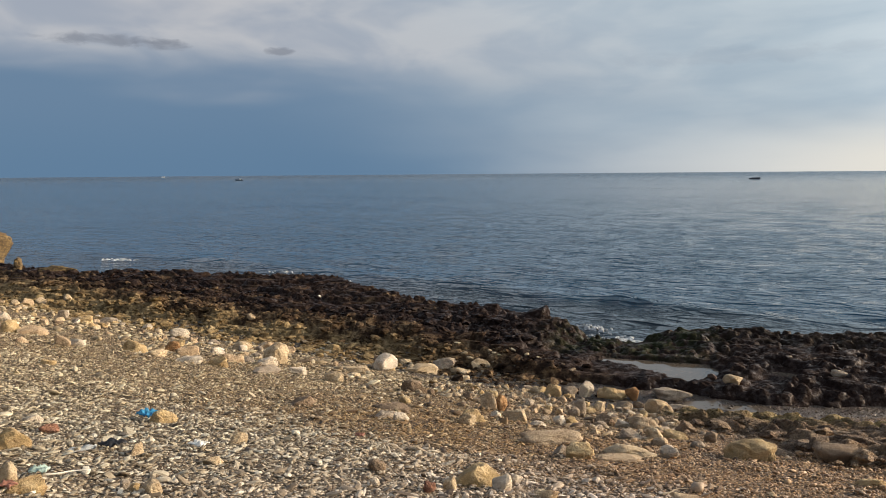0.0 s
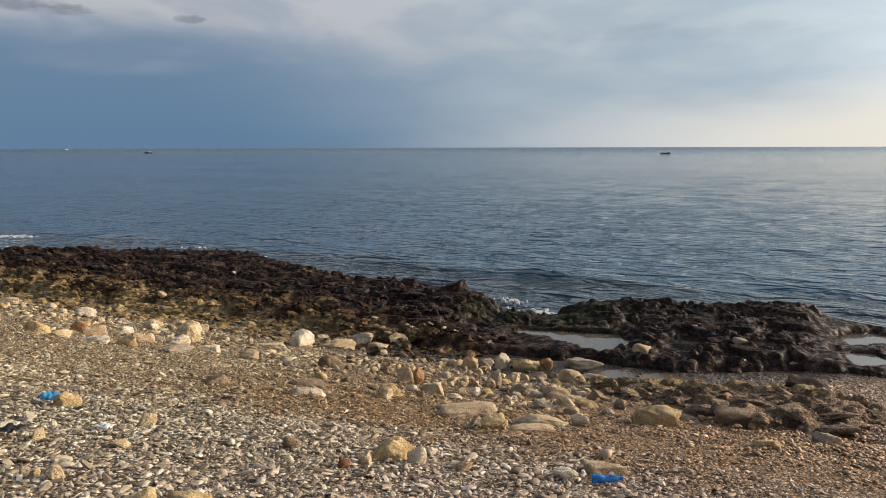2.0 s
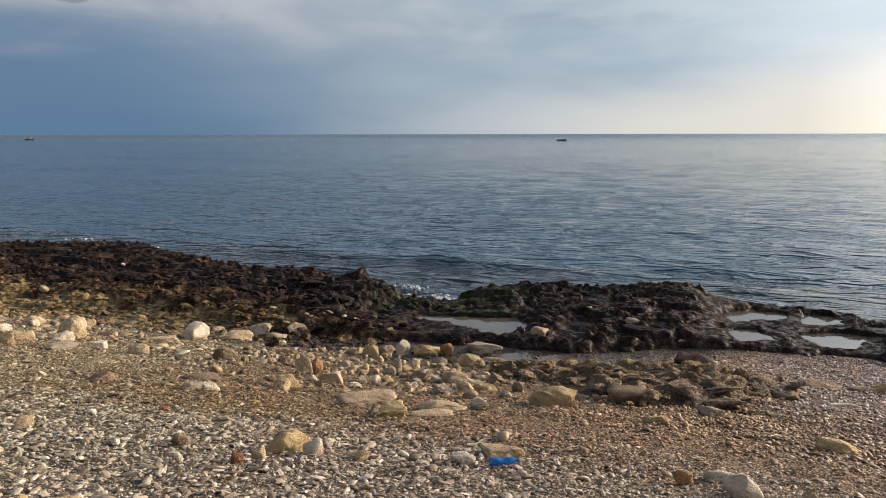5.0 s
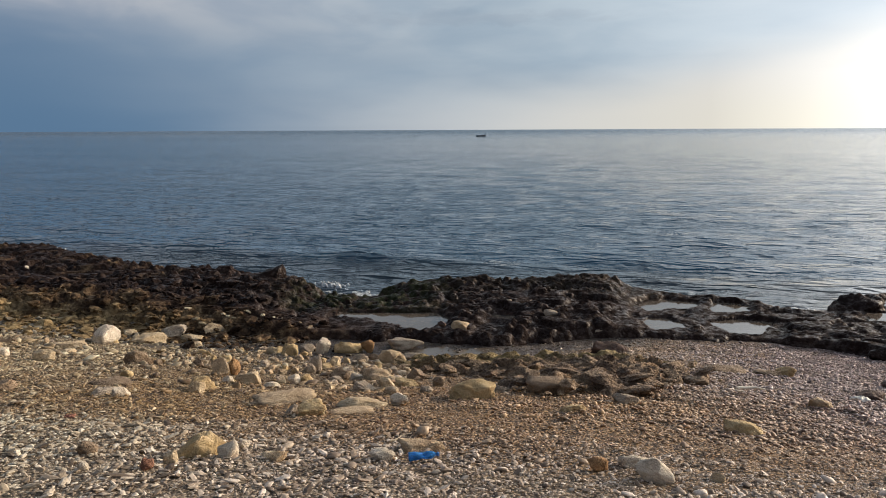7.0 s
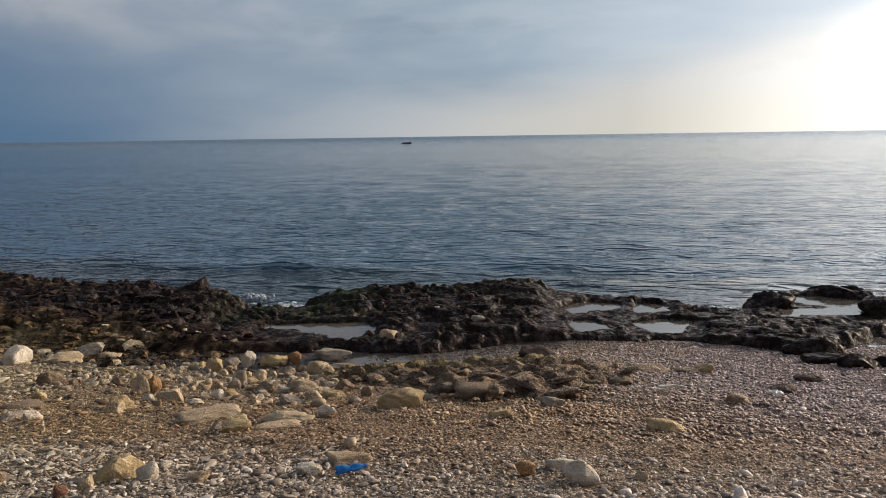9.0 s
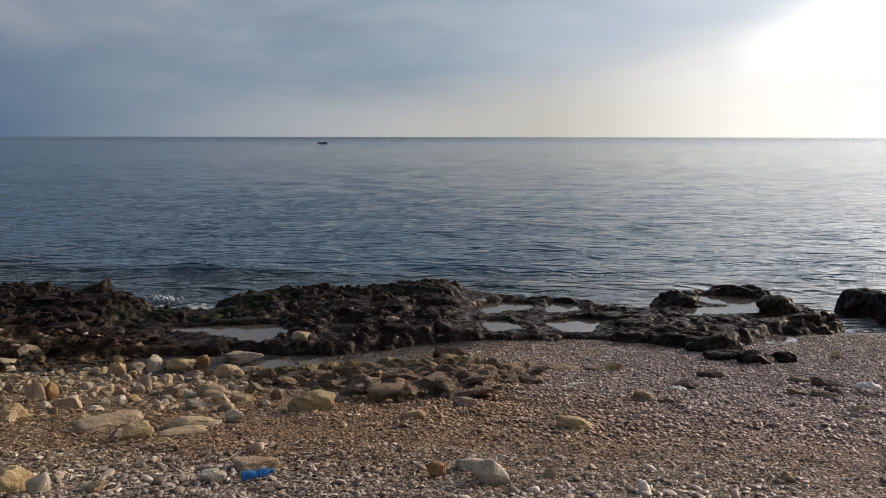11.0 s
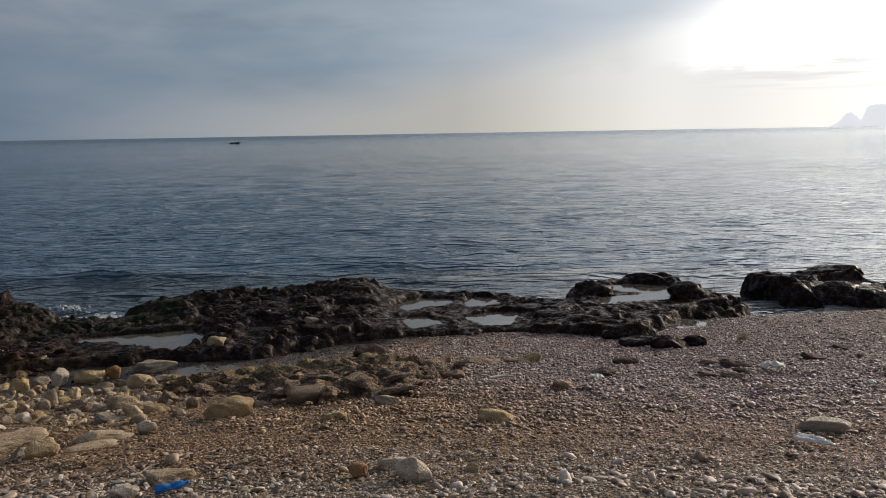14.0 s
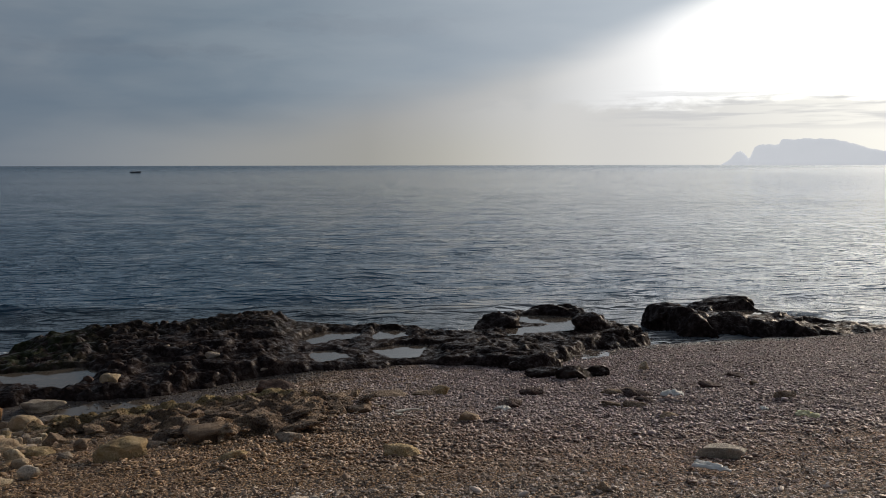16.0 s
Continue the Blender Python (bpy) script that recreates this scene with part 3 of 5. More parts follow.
# outline corners (anticlockwise) and water level of the tide pools in the reef
POOLS = (
    (((-7.9, 18.25), (-6.65, 17.95), (-6.0, 17.65), (-5.5, 17.3), (-5.4, 18.0), (-5.15, 18.4), (-5.6, 19.05), (-6.9, 18.75)), 0.36),
    (((-0.75, 21.3), (-0.45, 21.0), (0.6, 21.6), (0.75, 22.1), (-0.1, 22.3)), 0.33),
    (((-0.45, 19.5), (-0.3, 19.0), (0.28, 19.3), (0.0, 20.15), (-0.35, 19.95)), 0.33),
    (((1.1, 22.3), (1.1, 21.2), (1.95, 21.55), (1.85, 22.3)), 0.33),
    (((1.0, 19.95), (1.45, 19.2), (1.95, 19.3), (2.45, 20.35), (1.65, 20.5)), 0.32),
    (((5.45, 23.35), (5.4, 22.55), (6.05, 22.05), (5.8, 21.75), (4.75, 21.45), (4.7, 20.75), (5.75, 21.1), (6.5, 21.4), (7.0, 22.7), (6.85, 23.5)), 0.42),
    (((-4.2, 18.75), (-3.8, 18.65), (-3.6, 18.95), (-4.1, 19.05)), 0.42),
)


def outside(x, y, corners):
    """How far points lie outside an outline (negative: inside), in metres."""
    near, odd = np.full(np.shape(x), 1e9), np.zeros(np.shape(x), bool)
    for (ax, ay), (bx, by) in zip(corners, corners[1:] + corners[:1]):
        t = np.clip(((x - ax) * (bx - ax) + (y - ay) * (by - ay)) / ((bx - ax) ** 2 + (by - ay) ** 2), 0, 1)
        near = np.minimum(near, np.hypot(x - ax - t * (bx - ax), y - ay - t * (by - ay)))
        if ay != by:
            odd ^= ((ay > y) != (by > y)) & (x < (bx - ax) * (y - ay) / (by - ay) + ax)
    return np.where(odd, -near, near)


def shore_of(x, y, pool, seed):
    """Distance from a pool's ragged edge, one at the edge and growing outwards."""
    return 1 + 2.0 * (outside(x, y, pool[0]) + 0.10 * fbm(x * 2.2, y * 2.4, 3, seed))


def carve(h, x, y, pools, seed):
    """Sink tide pools into the heights and raise a lip round them."""
    for k, pool in enumerate(pools):
        (x0, y0), (x1, y1) = np.min(pool[0], 0), np.max(pool[0], 0)
        cx, cy, rx, ry = (x0 + x1) / 2, (y0 + y1) / 2, (x1 - x0) / 2, (y1 - y0) / 2
        r = shore_of(x, y, pool, seed + k)
        lip = fade(1.75, 1.25, r)
        h = h * (1 - lip) + (pool[1] + 0.03 + 0.06 * fbm(x * 3, y * 3, 3, seed) + 0.09 * fade(0.2, 1.0, (y - cy) / ry)) * lip
        front = fade(1.45, 1.0, np.abs(x - cx) / rx) * fade(cy + 0.1, cy - 0.3, y) * (y > cy - ry - 1.6)
        h = h * (1 - front) + np.minimum(h, pool[1] + 0.02 + 0.06 * fbm(x * 2.5, y * 2.5, 3, seed + 3)) * front
        sink = fade(1.22, 0.85, r)
        h = h * (1 - sink) + (pool[1] - 0.10) * sink
    return h


def billows(x, y, octaves=3, seed=0):
    """Rounded lumps with creases between them, 0 to 1."""
    total, size, norm = 0.0, 1.0, 0.0
    for k in range(octaves):
        turn = 0.8 * k + 0.2
        v = np.abs(2 * value_noise(x * math.cos(turn) - y * math.sin(turn), x * math.sin(turn) + y * math.cos(turn), seed + k) - 1)
        total, norm, size, x, y = total + size * np.sqrt(v), norm + size, size * 0.5, x * 2.1, y * 2.1
    return total / norm


def rock_relief(x, y, seed, worn=0.0):
    """Pitted, lumpy and ledged limestone, about 0 to 1."""
    wx, wy = x + 0.34 * fbm(x * 0.8, y * 0.8, 3, seed + 40), y + 0.34 * fbm(x * 0.8, y * 0.8, 3, seed + 50)
    big = 0.5 + 0.45 * fbm(wx * 0.45, wy * 0.85, 3, seed)
    mid = billows(wx * 1.05, wy * 1.8, 3, seed + 11)
    small = billows(x * 2.2 + 0.3 * wy, y * 4.4, 3, seed + 23)
    ledge = big * 0.75 + mid * 0.6
    steps = np.floor(ledge * 3.8)
    ledge = (steps + fade(0.5, 0.8, ledge * 3.8 - steps)) / 3.8
    pit = fade(0.38, 0.24, value_noise(wx * 2.4, wy * 3.4, seed + 31)) + 0.5 * fade(0.34, 0.22, value_noise(x * 5.5, y * 7.0, seed + 37))
    return 0.68 * ledge + 0.16 * mid + (1 - worn) * (0.20 * small + 0.05 * fbm(x * 8.0, y * 9.0, 2, seed + 61) - 0.24 * pit) + 0.08 * worn + 0.18


def pool_water(pool, seed):
    """Flat still water that fills a pool up to its lip."""
    (x0, y0), (x1, y1) = np.min(pool[0], 0), np.max(pool[0], 0)
    wx, wy = np.meshgrid(np.arange(x0 - 0.3, x1 + 0.3, 0.04), np.arange(y0 - 0.3, y1 + 0.3, 0.04))
    ob = sheet("tide_pool", wx, wy, np.full(wx.shape, pool[1]), POOL, shore_of(wx, wy, pool, seed) < 1.25)
    tagged(ob, "shallow still tide pool in dark rock, reflecting the sky", "pool", kind="structure")


def reef_heights(x, y):
    warp = 0.30 * fbm(x * 0.9, y * 0.9, 4, 60) + 0.10 * fbm(x * 3.2, y * 3.2, 2, 66)
    left = fade(-8.5, -12.0, x)
    into = y - along(INNER, x) + warp + 1.0 * left
    out = along(OUTER, x) - y + warp * 0.8
    t = np.clip(into / np.maximum(into + out, 0.5), 0, 1)
    top = along(INNER_TOP, x) + (along(OUTER_TOP, x) - along(INNER_TOP, x)) * t
    rise = rock_relief(x, y, 70, 0.4 * fade(-3.5, 0.5, x))
    amount = 0.46 - 0.08 * fade(-3.0, -1.0, x) - 0.10 * fade(-1.6, -0.8, x) * fade(3.6, 2.6, x)
    h = top + (rise - 0.62) * amount
    flat = fade(-1.6, -1.0, x) * fade(3.4, 2.8, x)
    h = h - flat * 0.65 * np.maximum(h - 0.44, 0)
    h = carve(h, x, y, POOLS, 90)
    rise_in = fade(-0.05, 0.45 + 2.3 * left, into)
    base = beach(x, y) - 0.14
    h = base + (h - base) * rise_in + 0.16 * left * rise_in * (1 - rise_in) * (rise - 0.4) * 4
    shift = 0.07 * fbm(x * 0.7, y * 0.9, 3, 130)
    k = (h + shift) / 0.15
    ledged = (np.floor(k) + fade(0.6, 0.95, k - np.floor(k))) * 0.15 - shift
    h = h + (ledged - h) * (0.30 + 0.50 * left)
    m = fade(-0.05, 0.40, out) * fade(9.3, 8.5, x + warp)
    return -0.55 + (h + 0.55) * m, m * (into > -0.06)


rx, ry = np.meshgrid(np.concatenate([np.arange(-50, -24, 0.11), np.arange(-24, -13, 0.06), np.arange(-13, 9.4, 0.042)]), np.arange(13.6, 26.2, 0.046))
rz, rm = reef_heights(rx, ry)
tagged(sheet("rock_reef", rx, ry, rz, REEF, rm > 0.01), "dark wet pitted reef with tide pools along the waterline", "rock", kind="structure")
for k, pool in enumerate(POOLS):
    pool_water(pool, 90 + k)

# low broken rock standing off the end of the reef
ix, iy = np.meshgrid(np.arange(8.4, 19.0, 0.06), np.arange(19.2, 26.2, 0.06))
warp = 0.34 * fbm(ix * 0.9, iy * 0.9, 3, 160)
into = iy - along(((9.4, 23.8), (9.9, 22.5), (10.4, 21.3), (12.8, 21.1), (13.0, 20.6), (14.5, 20.0), (16.0, 20.9), (19.0, 21.6)), ix) + warp
out = along(((9.4, 23.8), (9.9, 24.1), (10.6, 24.0), (11.3, 24.9), (13.3, 24.9), (13.7, 23.0), (15.0, 22.8), (16.0, 22.2), (19.0, 22.4)), ix) - iy + warp
top = along(((8.7, 0.58), (10.3, 0.66), (10.9, 0.42), (11.6, 0.50), (12.6, 0.52), (13.2, 0.38), (14.5, 0.28), (16.0, 0.14), (19.0, 0.02)), ix) - 0.16 * fade(1.4, 2.4, into)
table = fade(0.25, -0.15, outside(ix, iy, ((11.2, 23.7), (13.0, 23.6), (13.3, 24.3), (12.6, 24.8), (11.4, 24.6))) + 0.12 * fbm(ix * 2, iy * 2, 3, 171))
ISLET_POOLS = ((((11.6, 23.4), (11.65, 22.95), (12.2, 22.6), (12.85, 22.7), (12.8, 23.45)), 0.42), (((13.8, 21.95), (14.6, 21.85), (14.5, 22.2), (13.9, 22.25)), 0.22))
ih = carve(top + (rock_relief(ix * 0.8, iy * 0.8, 170, 0.8) - 0.66) * 0.36, ix, iy, ISLET_POOLS, 190) + 0.20 * table
im = fade(-0.1, 0.7, into) ** 0.6 * fade(-0.1, 0.6, out) ** 0.6 * fade(9.1, 9.8, ix + warp) ** 0.6 * fade(18.9, 16.0, ix)
tagged(sheet("offshore_rock", ix, iy, -0.55 + (ih + 0.55) * im, REEF, im > 0.01), "low dark wet rock standing in shallow water off the shingle", "rock", kind="structure")
for k, pool in enumerate(ISLET_POOLS):
    pool_water(pool, 190 + k)

# puddles left on the wet sand below the reef
for k, (corners, level) in enumerate(((((-4.3, 16.1), (-3.9, 16.0), (-3.5, 16.25), (-3.9, 16.5)), 0), (((-5.0, 16.0), (-4.7, 15.85), (-4.35, 16.1), (-4.7, 16.35)), 0), (((5.5, 18.65), (6.4, 18.8), (6.95, 19.3), (6.5, 19.55), (5.6, 19.2)), 0))):
    cx, cy = np.mean(corners, 0)
    pool_water((corners, float(surface(cx, cy)) + 0.008), 27 + k)

# brown outcrop that breaks through the shingle: slanting ledges, weathered into lumps
OUTCROP = ((-4.7, 12.9), (-3.3, 12.3), (-2.3, 11.5), (-1.2, 10.6), (-0.3, 10.9), (0.4, 12.7), (0.3, 14.0), (-1.0, 14.9), (-3.2, 14.8), (-4.7, 14.4))
ox, oy = np.meshgrid(np.arange(-6.0, 1.9, 0.036), np.arange(9.4, 16.8, 0.036))
om = fade(0.35, -0.55, outside(ox, oy, OUTCROP) + 0.45 * fbm(ox * 1.1, oy * 1.1, 4, 210))
slant = oy + 0.28 * ox + 0.35 * fbm(ox * 0.9, oy * 0.9, 3, 230)
lumps = billows(ox * 1.2, slant * 2.6, 3, 221)
shelf = slant * 1.9 + 0.5 * fbm(ox * 1.6, oy * 1.6, 2, 233)
shelf = shelf - np.floor(shelf)
shelf = fade(0.0, 0.75, shelf) * fade(1.0, 0.86, shelf)
oz = beach(ox, oy) - 0.12 + om * (0.03 + 0.19 * lumps + 0.13 * shelf * (0.4 + 0.6 * lumps) + 0.15 * billows(ox * 3.4, slant * 7.0, 3, 225) - 0.13 * fade(0.40, 0.22, value_noise(ox * 2.4, slant * 4.0, 236)))
tagged(sheet("rock_outcrop", ox, oy, oz, BROWN_ROCK, om > 0.01), "low brown weathered rock breaking through the shingle", "rock", kind="structure")

# ---- stones ----
STONE_WORDS = {
    "white": ("whitish worn limestone lying on the shingle", "stones on the beach"),
    "pale": ("pale cream weathered limestone lying on the beach", "stones on the beach"),
    "tan": ("tan sandstone slab half sunk in shingle", "stones on the beach"),
    "ochre": ("ochre yellow pitted limestone on the beach", "stones on the beach"),
    "orange": ("orange-brown worn stone among pale stones", "stones on the beach"),
    "red": ("small reddish worn brick-like stone on the shingle", "stones on the beach"),
    "grey": ("dull grey rounded stone lying on shingle", "stones on the beach"),
    "brown": ("brown flat stone half buried in shingle", "stones on the beach"),
    "reef": ("dark wet boulder at the reef's seaward edge", "boulders on the reef"),
    "crag": ("rugged yellow-brown boulder at the water's edge", "boulders on the reef"),
    "dark": ("dark damp low rock showing through the shingle", "low rocks in the shingle"),
}
stone_count = 0
laid = []


def rough_ball(seed, detail, lumps, cut, square=0.5):
    """A worn stone of unit size: a blocky ball cut by a few planes, dented and pitted."""
    rng = random.Random(seed)
    bm = bmesh.new()
    bmesh.ops.create_icosphere(bm, subdivisions=detail, radius=1.0)
    planes = [(Vector((rng.gauss(0, 1), rng.gauss(0, 1), rng.gauss(0, 0.7))).normalized(), rng.uniform(0.44, 0.88)) for _ in range(cut)]
    shift = Vector((rng.uniform(0, 50), rng.uniform(0, 50), rng.uniform(0, 50)))
    lean = rng.uniform(-0.2, 0.2)
    for v in bm.verts:
        p = v.co.copy()
        p *= 1 + square * (1 / (abs(p.x) ** 5 + abs(p.y) ** 5 + abs(p.z) ** 5) ** 0.2 - 1)
        for normal, reach in planes:
            over = p.dot(normal) - reach
            if over > 0:
                p -= normal * over * 0.88
        p *= 1 + lumps * noise.fractal(p * 1.3 + shift, 0.8, 2.1, 4) + 0.40 * lumps * noise.noise(p * 4.5 + shift) + 0.22 * lumps * noise.noise(p * 11 + shift)
        p.z *= 1 + lean * p.x
        v.co = p
    lo = [min(v.co[k] for v in bm.verts) for k in range(3)]
    hi = [max(v.co[k] for v in bm.verts) for k in range(3)]
    for v in bm.verts:
        v.co = Vector([(v.co[k] - (lo[k] + hi[k]) / 2) / (hi[k] - lo[k]) for k in range(3)])
    return bm


def stone(x, y, width, depth, height, turn, look_of, z=None, label="", name="stone"):
    """A stone of that size that rests in the beach, its lowest part sunk in."""
    global stone_count
    stone_count += 1
    laid.append((x, y, max(width, depth) / 2))
    big = max(width, depth)
    bm = rough_ball(stone_count * 7 + 3, 4 if big > 0.22 else 3, 0.16 if look_of == "white" else 0.19, 8 if look_of == "reef" else 12, 0.5 if look_of == "reef" or height < 0.35 * width else 0.2)
    tall = height * (1.7 if height < 0.55 * width else 1.35)
    bmesh.ops.scale(bm, vec=(width * 1.03, depth, tall), verts=bm.verts)
    mesh = bpy.data.meshes.new(name)
    for face in bm.faces:
        face.smooth = True
    bm.to_mesh(mesh)
    bm.free()
    mesh.materials.append(STONES[look_of])
    ob = new(name, mesh)
    ground_z = float(beach(x, y)) if z is None else z
    ob.matrix_world = pose(x, y, ground_z + height - tall / 2, random.uniform(-5, 5), random.uniform(-5, 5), turn + random.uniform(-10, 10))
    words, group = STONE_WORDS[look_of]
    tagged(ob, label or words, "stone", group)
    return ob


stone(-22.26, 13.10, 0.41, 0.31, 0.24, 60, 'ochre')
stone(-22.77, 14.11, 0.63, 0.39, 0.17, 58, 'grey')
stone(-18.48, 13.62, 0.53, 0.33, 0.28, 54, 'white')
stone(-16.27, 9.36, 0.35, 0.22, 0.15, 60, 'white')
stone(-15.18, 10.02, 0.60, 0.37, 0.27, 57, 'ochre')
stone(-14.13, 9.84, 0.44, 0.27, 0.19, 55, 'pale')
stone(-15.35, 11.07, 0.44, 0.27, 0.23, 54, 'orange')
stone(-14.51, 10.88, 0.52, 0.33, 0.23, 53, 'tan')
stone(-13.35, 10.00, 0.58, 0.36, 0.13, 53, 'white')
stone(-17.10, 13.68, 0.32, 0.20, 0.11, 51, 'grey')
stone(-15.07, 12.13, 0.35, 0.22, 0.14, 51, 'white')
stone(-12.85, 10.36, 0.41, 0.25, 0.19, 51, 'ochre')
stone(-13.19, 11.04, 0.44, 0.27, 0.23, 50, 'tan')
stone(-13.29, 11.49, 0.36, 0.22, 0.12, 49, 'grey')
stone(-15.81, 13.46, 0.60, 0.37, 0.23, 50, 'pale')
stone(-13.19, 12.23, 0.59, 0.44, 0.47, 47, 'pale')
stone(-12.85, 11.68, 0.45, 0.28, 0.19, 48, 'white')
stone(-11.71, 11.45, 0.36, 0.22, 0.13, 46, 'white')
stone(-10.64, 11.40, 0.38, 0.23, 0.18, 43, 'pale')
stone(-8.42, 8.31, 0.39, 0.24, 0.14, 46, 'brown')
stone(-11.78, 10.68, 0.54, 0.34, 0.13, 48, 'grey')
stone(-13.13, 13.06, 0.34, 0.21, 0.10, 45, 'brown')
stone(-12.36, 13.30, 0.16, 0.12, 0.15, 43, 'tan')
stone(-11.64, 13.18, 0.66, 0.41, 0.14, 42, 'pale')
stone(-10.91, 12.22, 0.43, 0.27, 0.10, 42, 'pale')
stone(-11.64, 14.23, 0.57, 0.43, 0.41, 39, 'white')
stone(-11.10, 14.89, 0.80, 0.49, 0.23, 37, 'pale')
stone(-12.02, 16.62, 0.37, 0.23, 0.16, 36, 'white')
stone(-11.11, 15.92, 0.75, 0.46, 0.24, 35, 'grey')
stone(-10.40, 15.53, 0.49, 0.30, 0.15, 34, 'pale')
stone(-9.93, 14.89, 0.38, 0.24, 0.10, 34, 'pale')
stone(-10.25, 16.21, 0.50, 0.31, 0.27, 32, 'pale')
stone(-11.44, 17.17, 0.27, 0.17, 0.09, 34, 'white')
stone(-8.93, 11.77, 0.52, 0.32, 0.27, 37, 'brown')
stone(-7.06, 11.42, 0.32, 0.24, 0.30, 32, 'tan')
stone(-6.90, 11.55, 0.22, 0.16, 0.28, 31, 'orange')
stone(-8.17, 10.46, 0.23, 0.14, 0.11, 38, 'ochre')
stone(-7.88, 14.62, 0.24, 0.18, 0.18, 28, 'pale')
stone(-7.56, 14.77, 0.37, 0.27, 0.26, 27, 'ochre')
stone(-7.49, 15.50, 0.37, 0.23, 0.15, 26, 'grey')
stone(-7.08, 15.42, 0.32, 0.24, 0.36, 25, 'white')
stone(-6.61, 15.65, 0.66, 0.41, 0.24, 23, 'ochre')
stone(-6.20, 15.81, 0.30, 0.22, 0.26, 22, 'orange')
stone(-5.14, 14.34, 0.44, 0.33, 0.29, 20, 'pale')
stone(-5.95, 12.72, 0.21, 0.16, 0.29, 25, 'grey')
stone(-5.99, 12.54, 0.20, 0.15, 0.16, 26, 'grey')
stone(-5.90, 13.36, 0.26, 0.19, 0.22, 24, 'pale')
stone(-5.98, 13.21, 0.21, 0.13, 0.11, 24, 'ochre')
stone(-5.93, 14.63, 0.38, 0.24, 0.15, 22, 'grey')
stone(-7.65, 9.44, 0.64, 0.40, 0.11, 39, 'brown')
stone(-6.80, 8.64, 0.22, 0.17, 0.15, 38, 'white')
stone(-7.16, 8.68, 0.33, 0.21, 0.10, 40, 'grey')
stone(-6.52, 10.02, 0.46, 0.28, 0.17, 33, 'ochre')
stone(-6.34, 9.64, 0.26, 0.19, 0.16, 33, 'pale')
stone(-6.58, 10.84, 0.21, 0.13, 0.09, 31, 'white')
stone(-6.18, 10.77, 0.41, 0.26, 0.18, 30, 'pale')
stone(-5.58, 10.44, 0.25, 0.15, 0.10, 28, 'white')
stone(-4.79, 9.29, 0.86, 0.53, 0.12, 27, 'tan')
stone(-4.21, 8.47, 0.20, 0.15, 0.11, 27, 'grey')
stone(-3.92, 8.35, 0.33, 0.25, 0.19, 25, 'ochre')
stone(-3.61, 9.14, 0.64, 0.40, 0.12, 22, 'pale')
stone(-3.60, 8.79, 0.57, 0.35, 0.03, 22, 'tan')
stone(-4.82, 11.83, 0.26, 0.16, 0.12, 22, 'white')
stone(-4.48, 11.94, 0.53, 0.33, 0.19, 21, 'tan')
stone(-4.12, 10.50, 0.34, 0.21, 0.14, 22, 'grey')
stone(-5.07, 11.56, 0.25, 0.16, 0.09, 24, 'grey')
stone(-3.93, 6.12, 0.45, 0.28, 0.19, 33, 'ochre')
stone(-3.62, 6.08, 0.18, 0.14, 0.14, 31, 'white')
stone(-4.82, 5.73, 0.18, 0.14, 0.14, 40, 'brown')
stone(-3.96, 5.73, 0.12, 0.09, 0.11, 35, 'pale')
stone(-4.00, 5.47, 0.11, 0.09, 0.09, 36, 'red')
stone(-3.18, 6.14, 0.20, 0.12, 0.08, 28, 'tan')
stone(-3.73, 6.53, 0.10, 0.07, 0.07, 30, 'white')
stone(-4.40, 5.20, 0.09, 0.07, 0.09, 41, 'white')
stone(-7.85, 5.52, 0.30, 0.19, 0.16, 55, 'ochre')
stone(-6.55, 5.51, 0.19, 0.14, 0.13, 50, 'pale')
stone(-6.36, 4.16, 0.14, 0.11, 0.14, 57, 'pale')
stone(-5.86, 4.62, 0.20, 0.12, 0.07, 52, 'pale')
stone(-5.53, 16.36, 0.79, 0.49, 0.21, 19, 'grey')
stone(-4.97, 15.17, 0.45, 0.28, 0.14, 18, 'grey')
stone(-4.29, 12.50, 0.20, 0.12, 0.10, 19, 'white')
stone(-4.26, 12.82, 0.15, 0.11, 0.12, 19, 'pale')
stone(-3.75, 11.22, 0.42, 0.26, 0.11, 19, 'ochre')
stone(-3.86, 10.70, 0.25, 0.19, 0.19, 20, 'pale')
stone(-3.87, 12.13, 0.34, 0.25, 0.18, 18, 'brown')
stone(-3.78, 15.17, 0.32, 0.20, 0.11, 14, 'white')
stone(-1.09, 16.17, 0.78, 0.48, 0.25, 4, 'dark')
stone(-1.55, 18.49, 0.47, 0.35, 0.28, 5, 'grey')
stone(-2.43, 10.18, 0.62, 0.38, 0.25, 14, 'ochre')
stone(-3.20, 9.39, 0.22, 0.17, 0.15, 19, 'white')
stone(-2.16, 10.84, 0.25, 0.15, 0.08, 11, 'grey')
stone(-1.44, 10.74, 0.72, 0.45, 0.25, 8, 'brown')
stone(-0.34, 11.64, 0.39, 0.29, 0.21, 2, 'brown')
stone(-0.43, 10.22, 0.34, 0.21, 0.12, 3, 'grey')
stone(-1.01, 9.34, 0.35, 0.22, 0.10, 6, 'ochre')
stone(-1.93, 7.88, 0.14, 0.09, 0.05, 14, 'white')
stone(-1.69, 7.89, 0.13, 0.08, 0.05, 12, 'pale')
stone(-7.04, 12.83, 0.19, 0.15, 0.12, 29, 'grey')
stone(-5.64, 11.27, 0.21, 0.15, 0.12, 27, 'white')
stone(-5.74, 15.00, 0.24, 0.18, 0.13, 21, 'brown')
stone(-3.18, 10.47, 0.18, 0.13, 0.11, 17, 'grey')
stone(-3.24, 11.25, 0.17, 0.13, 0.15, 16, 'brown')
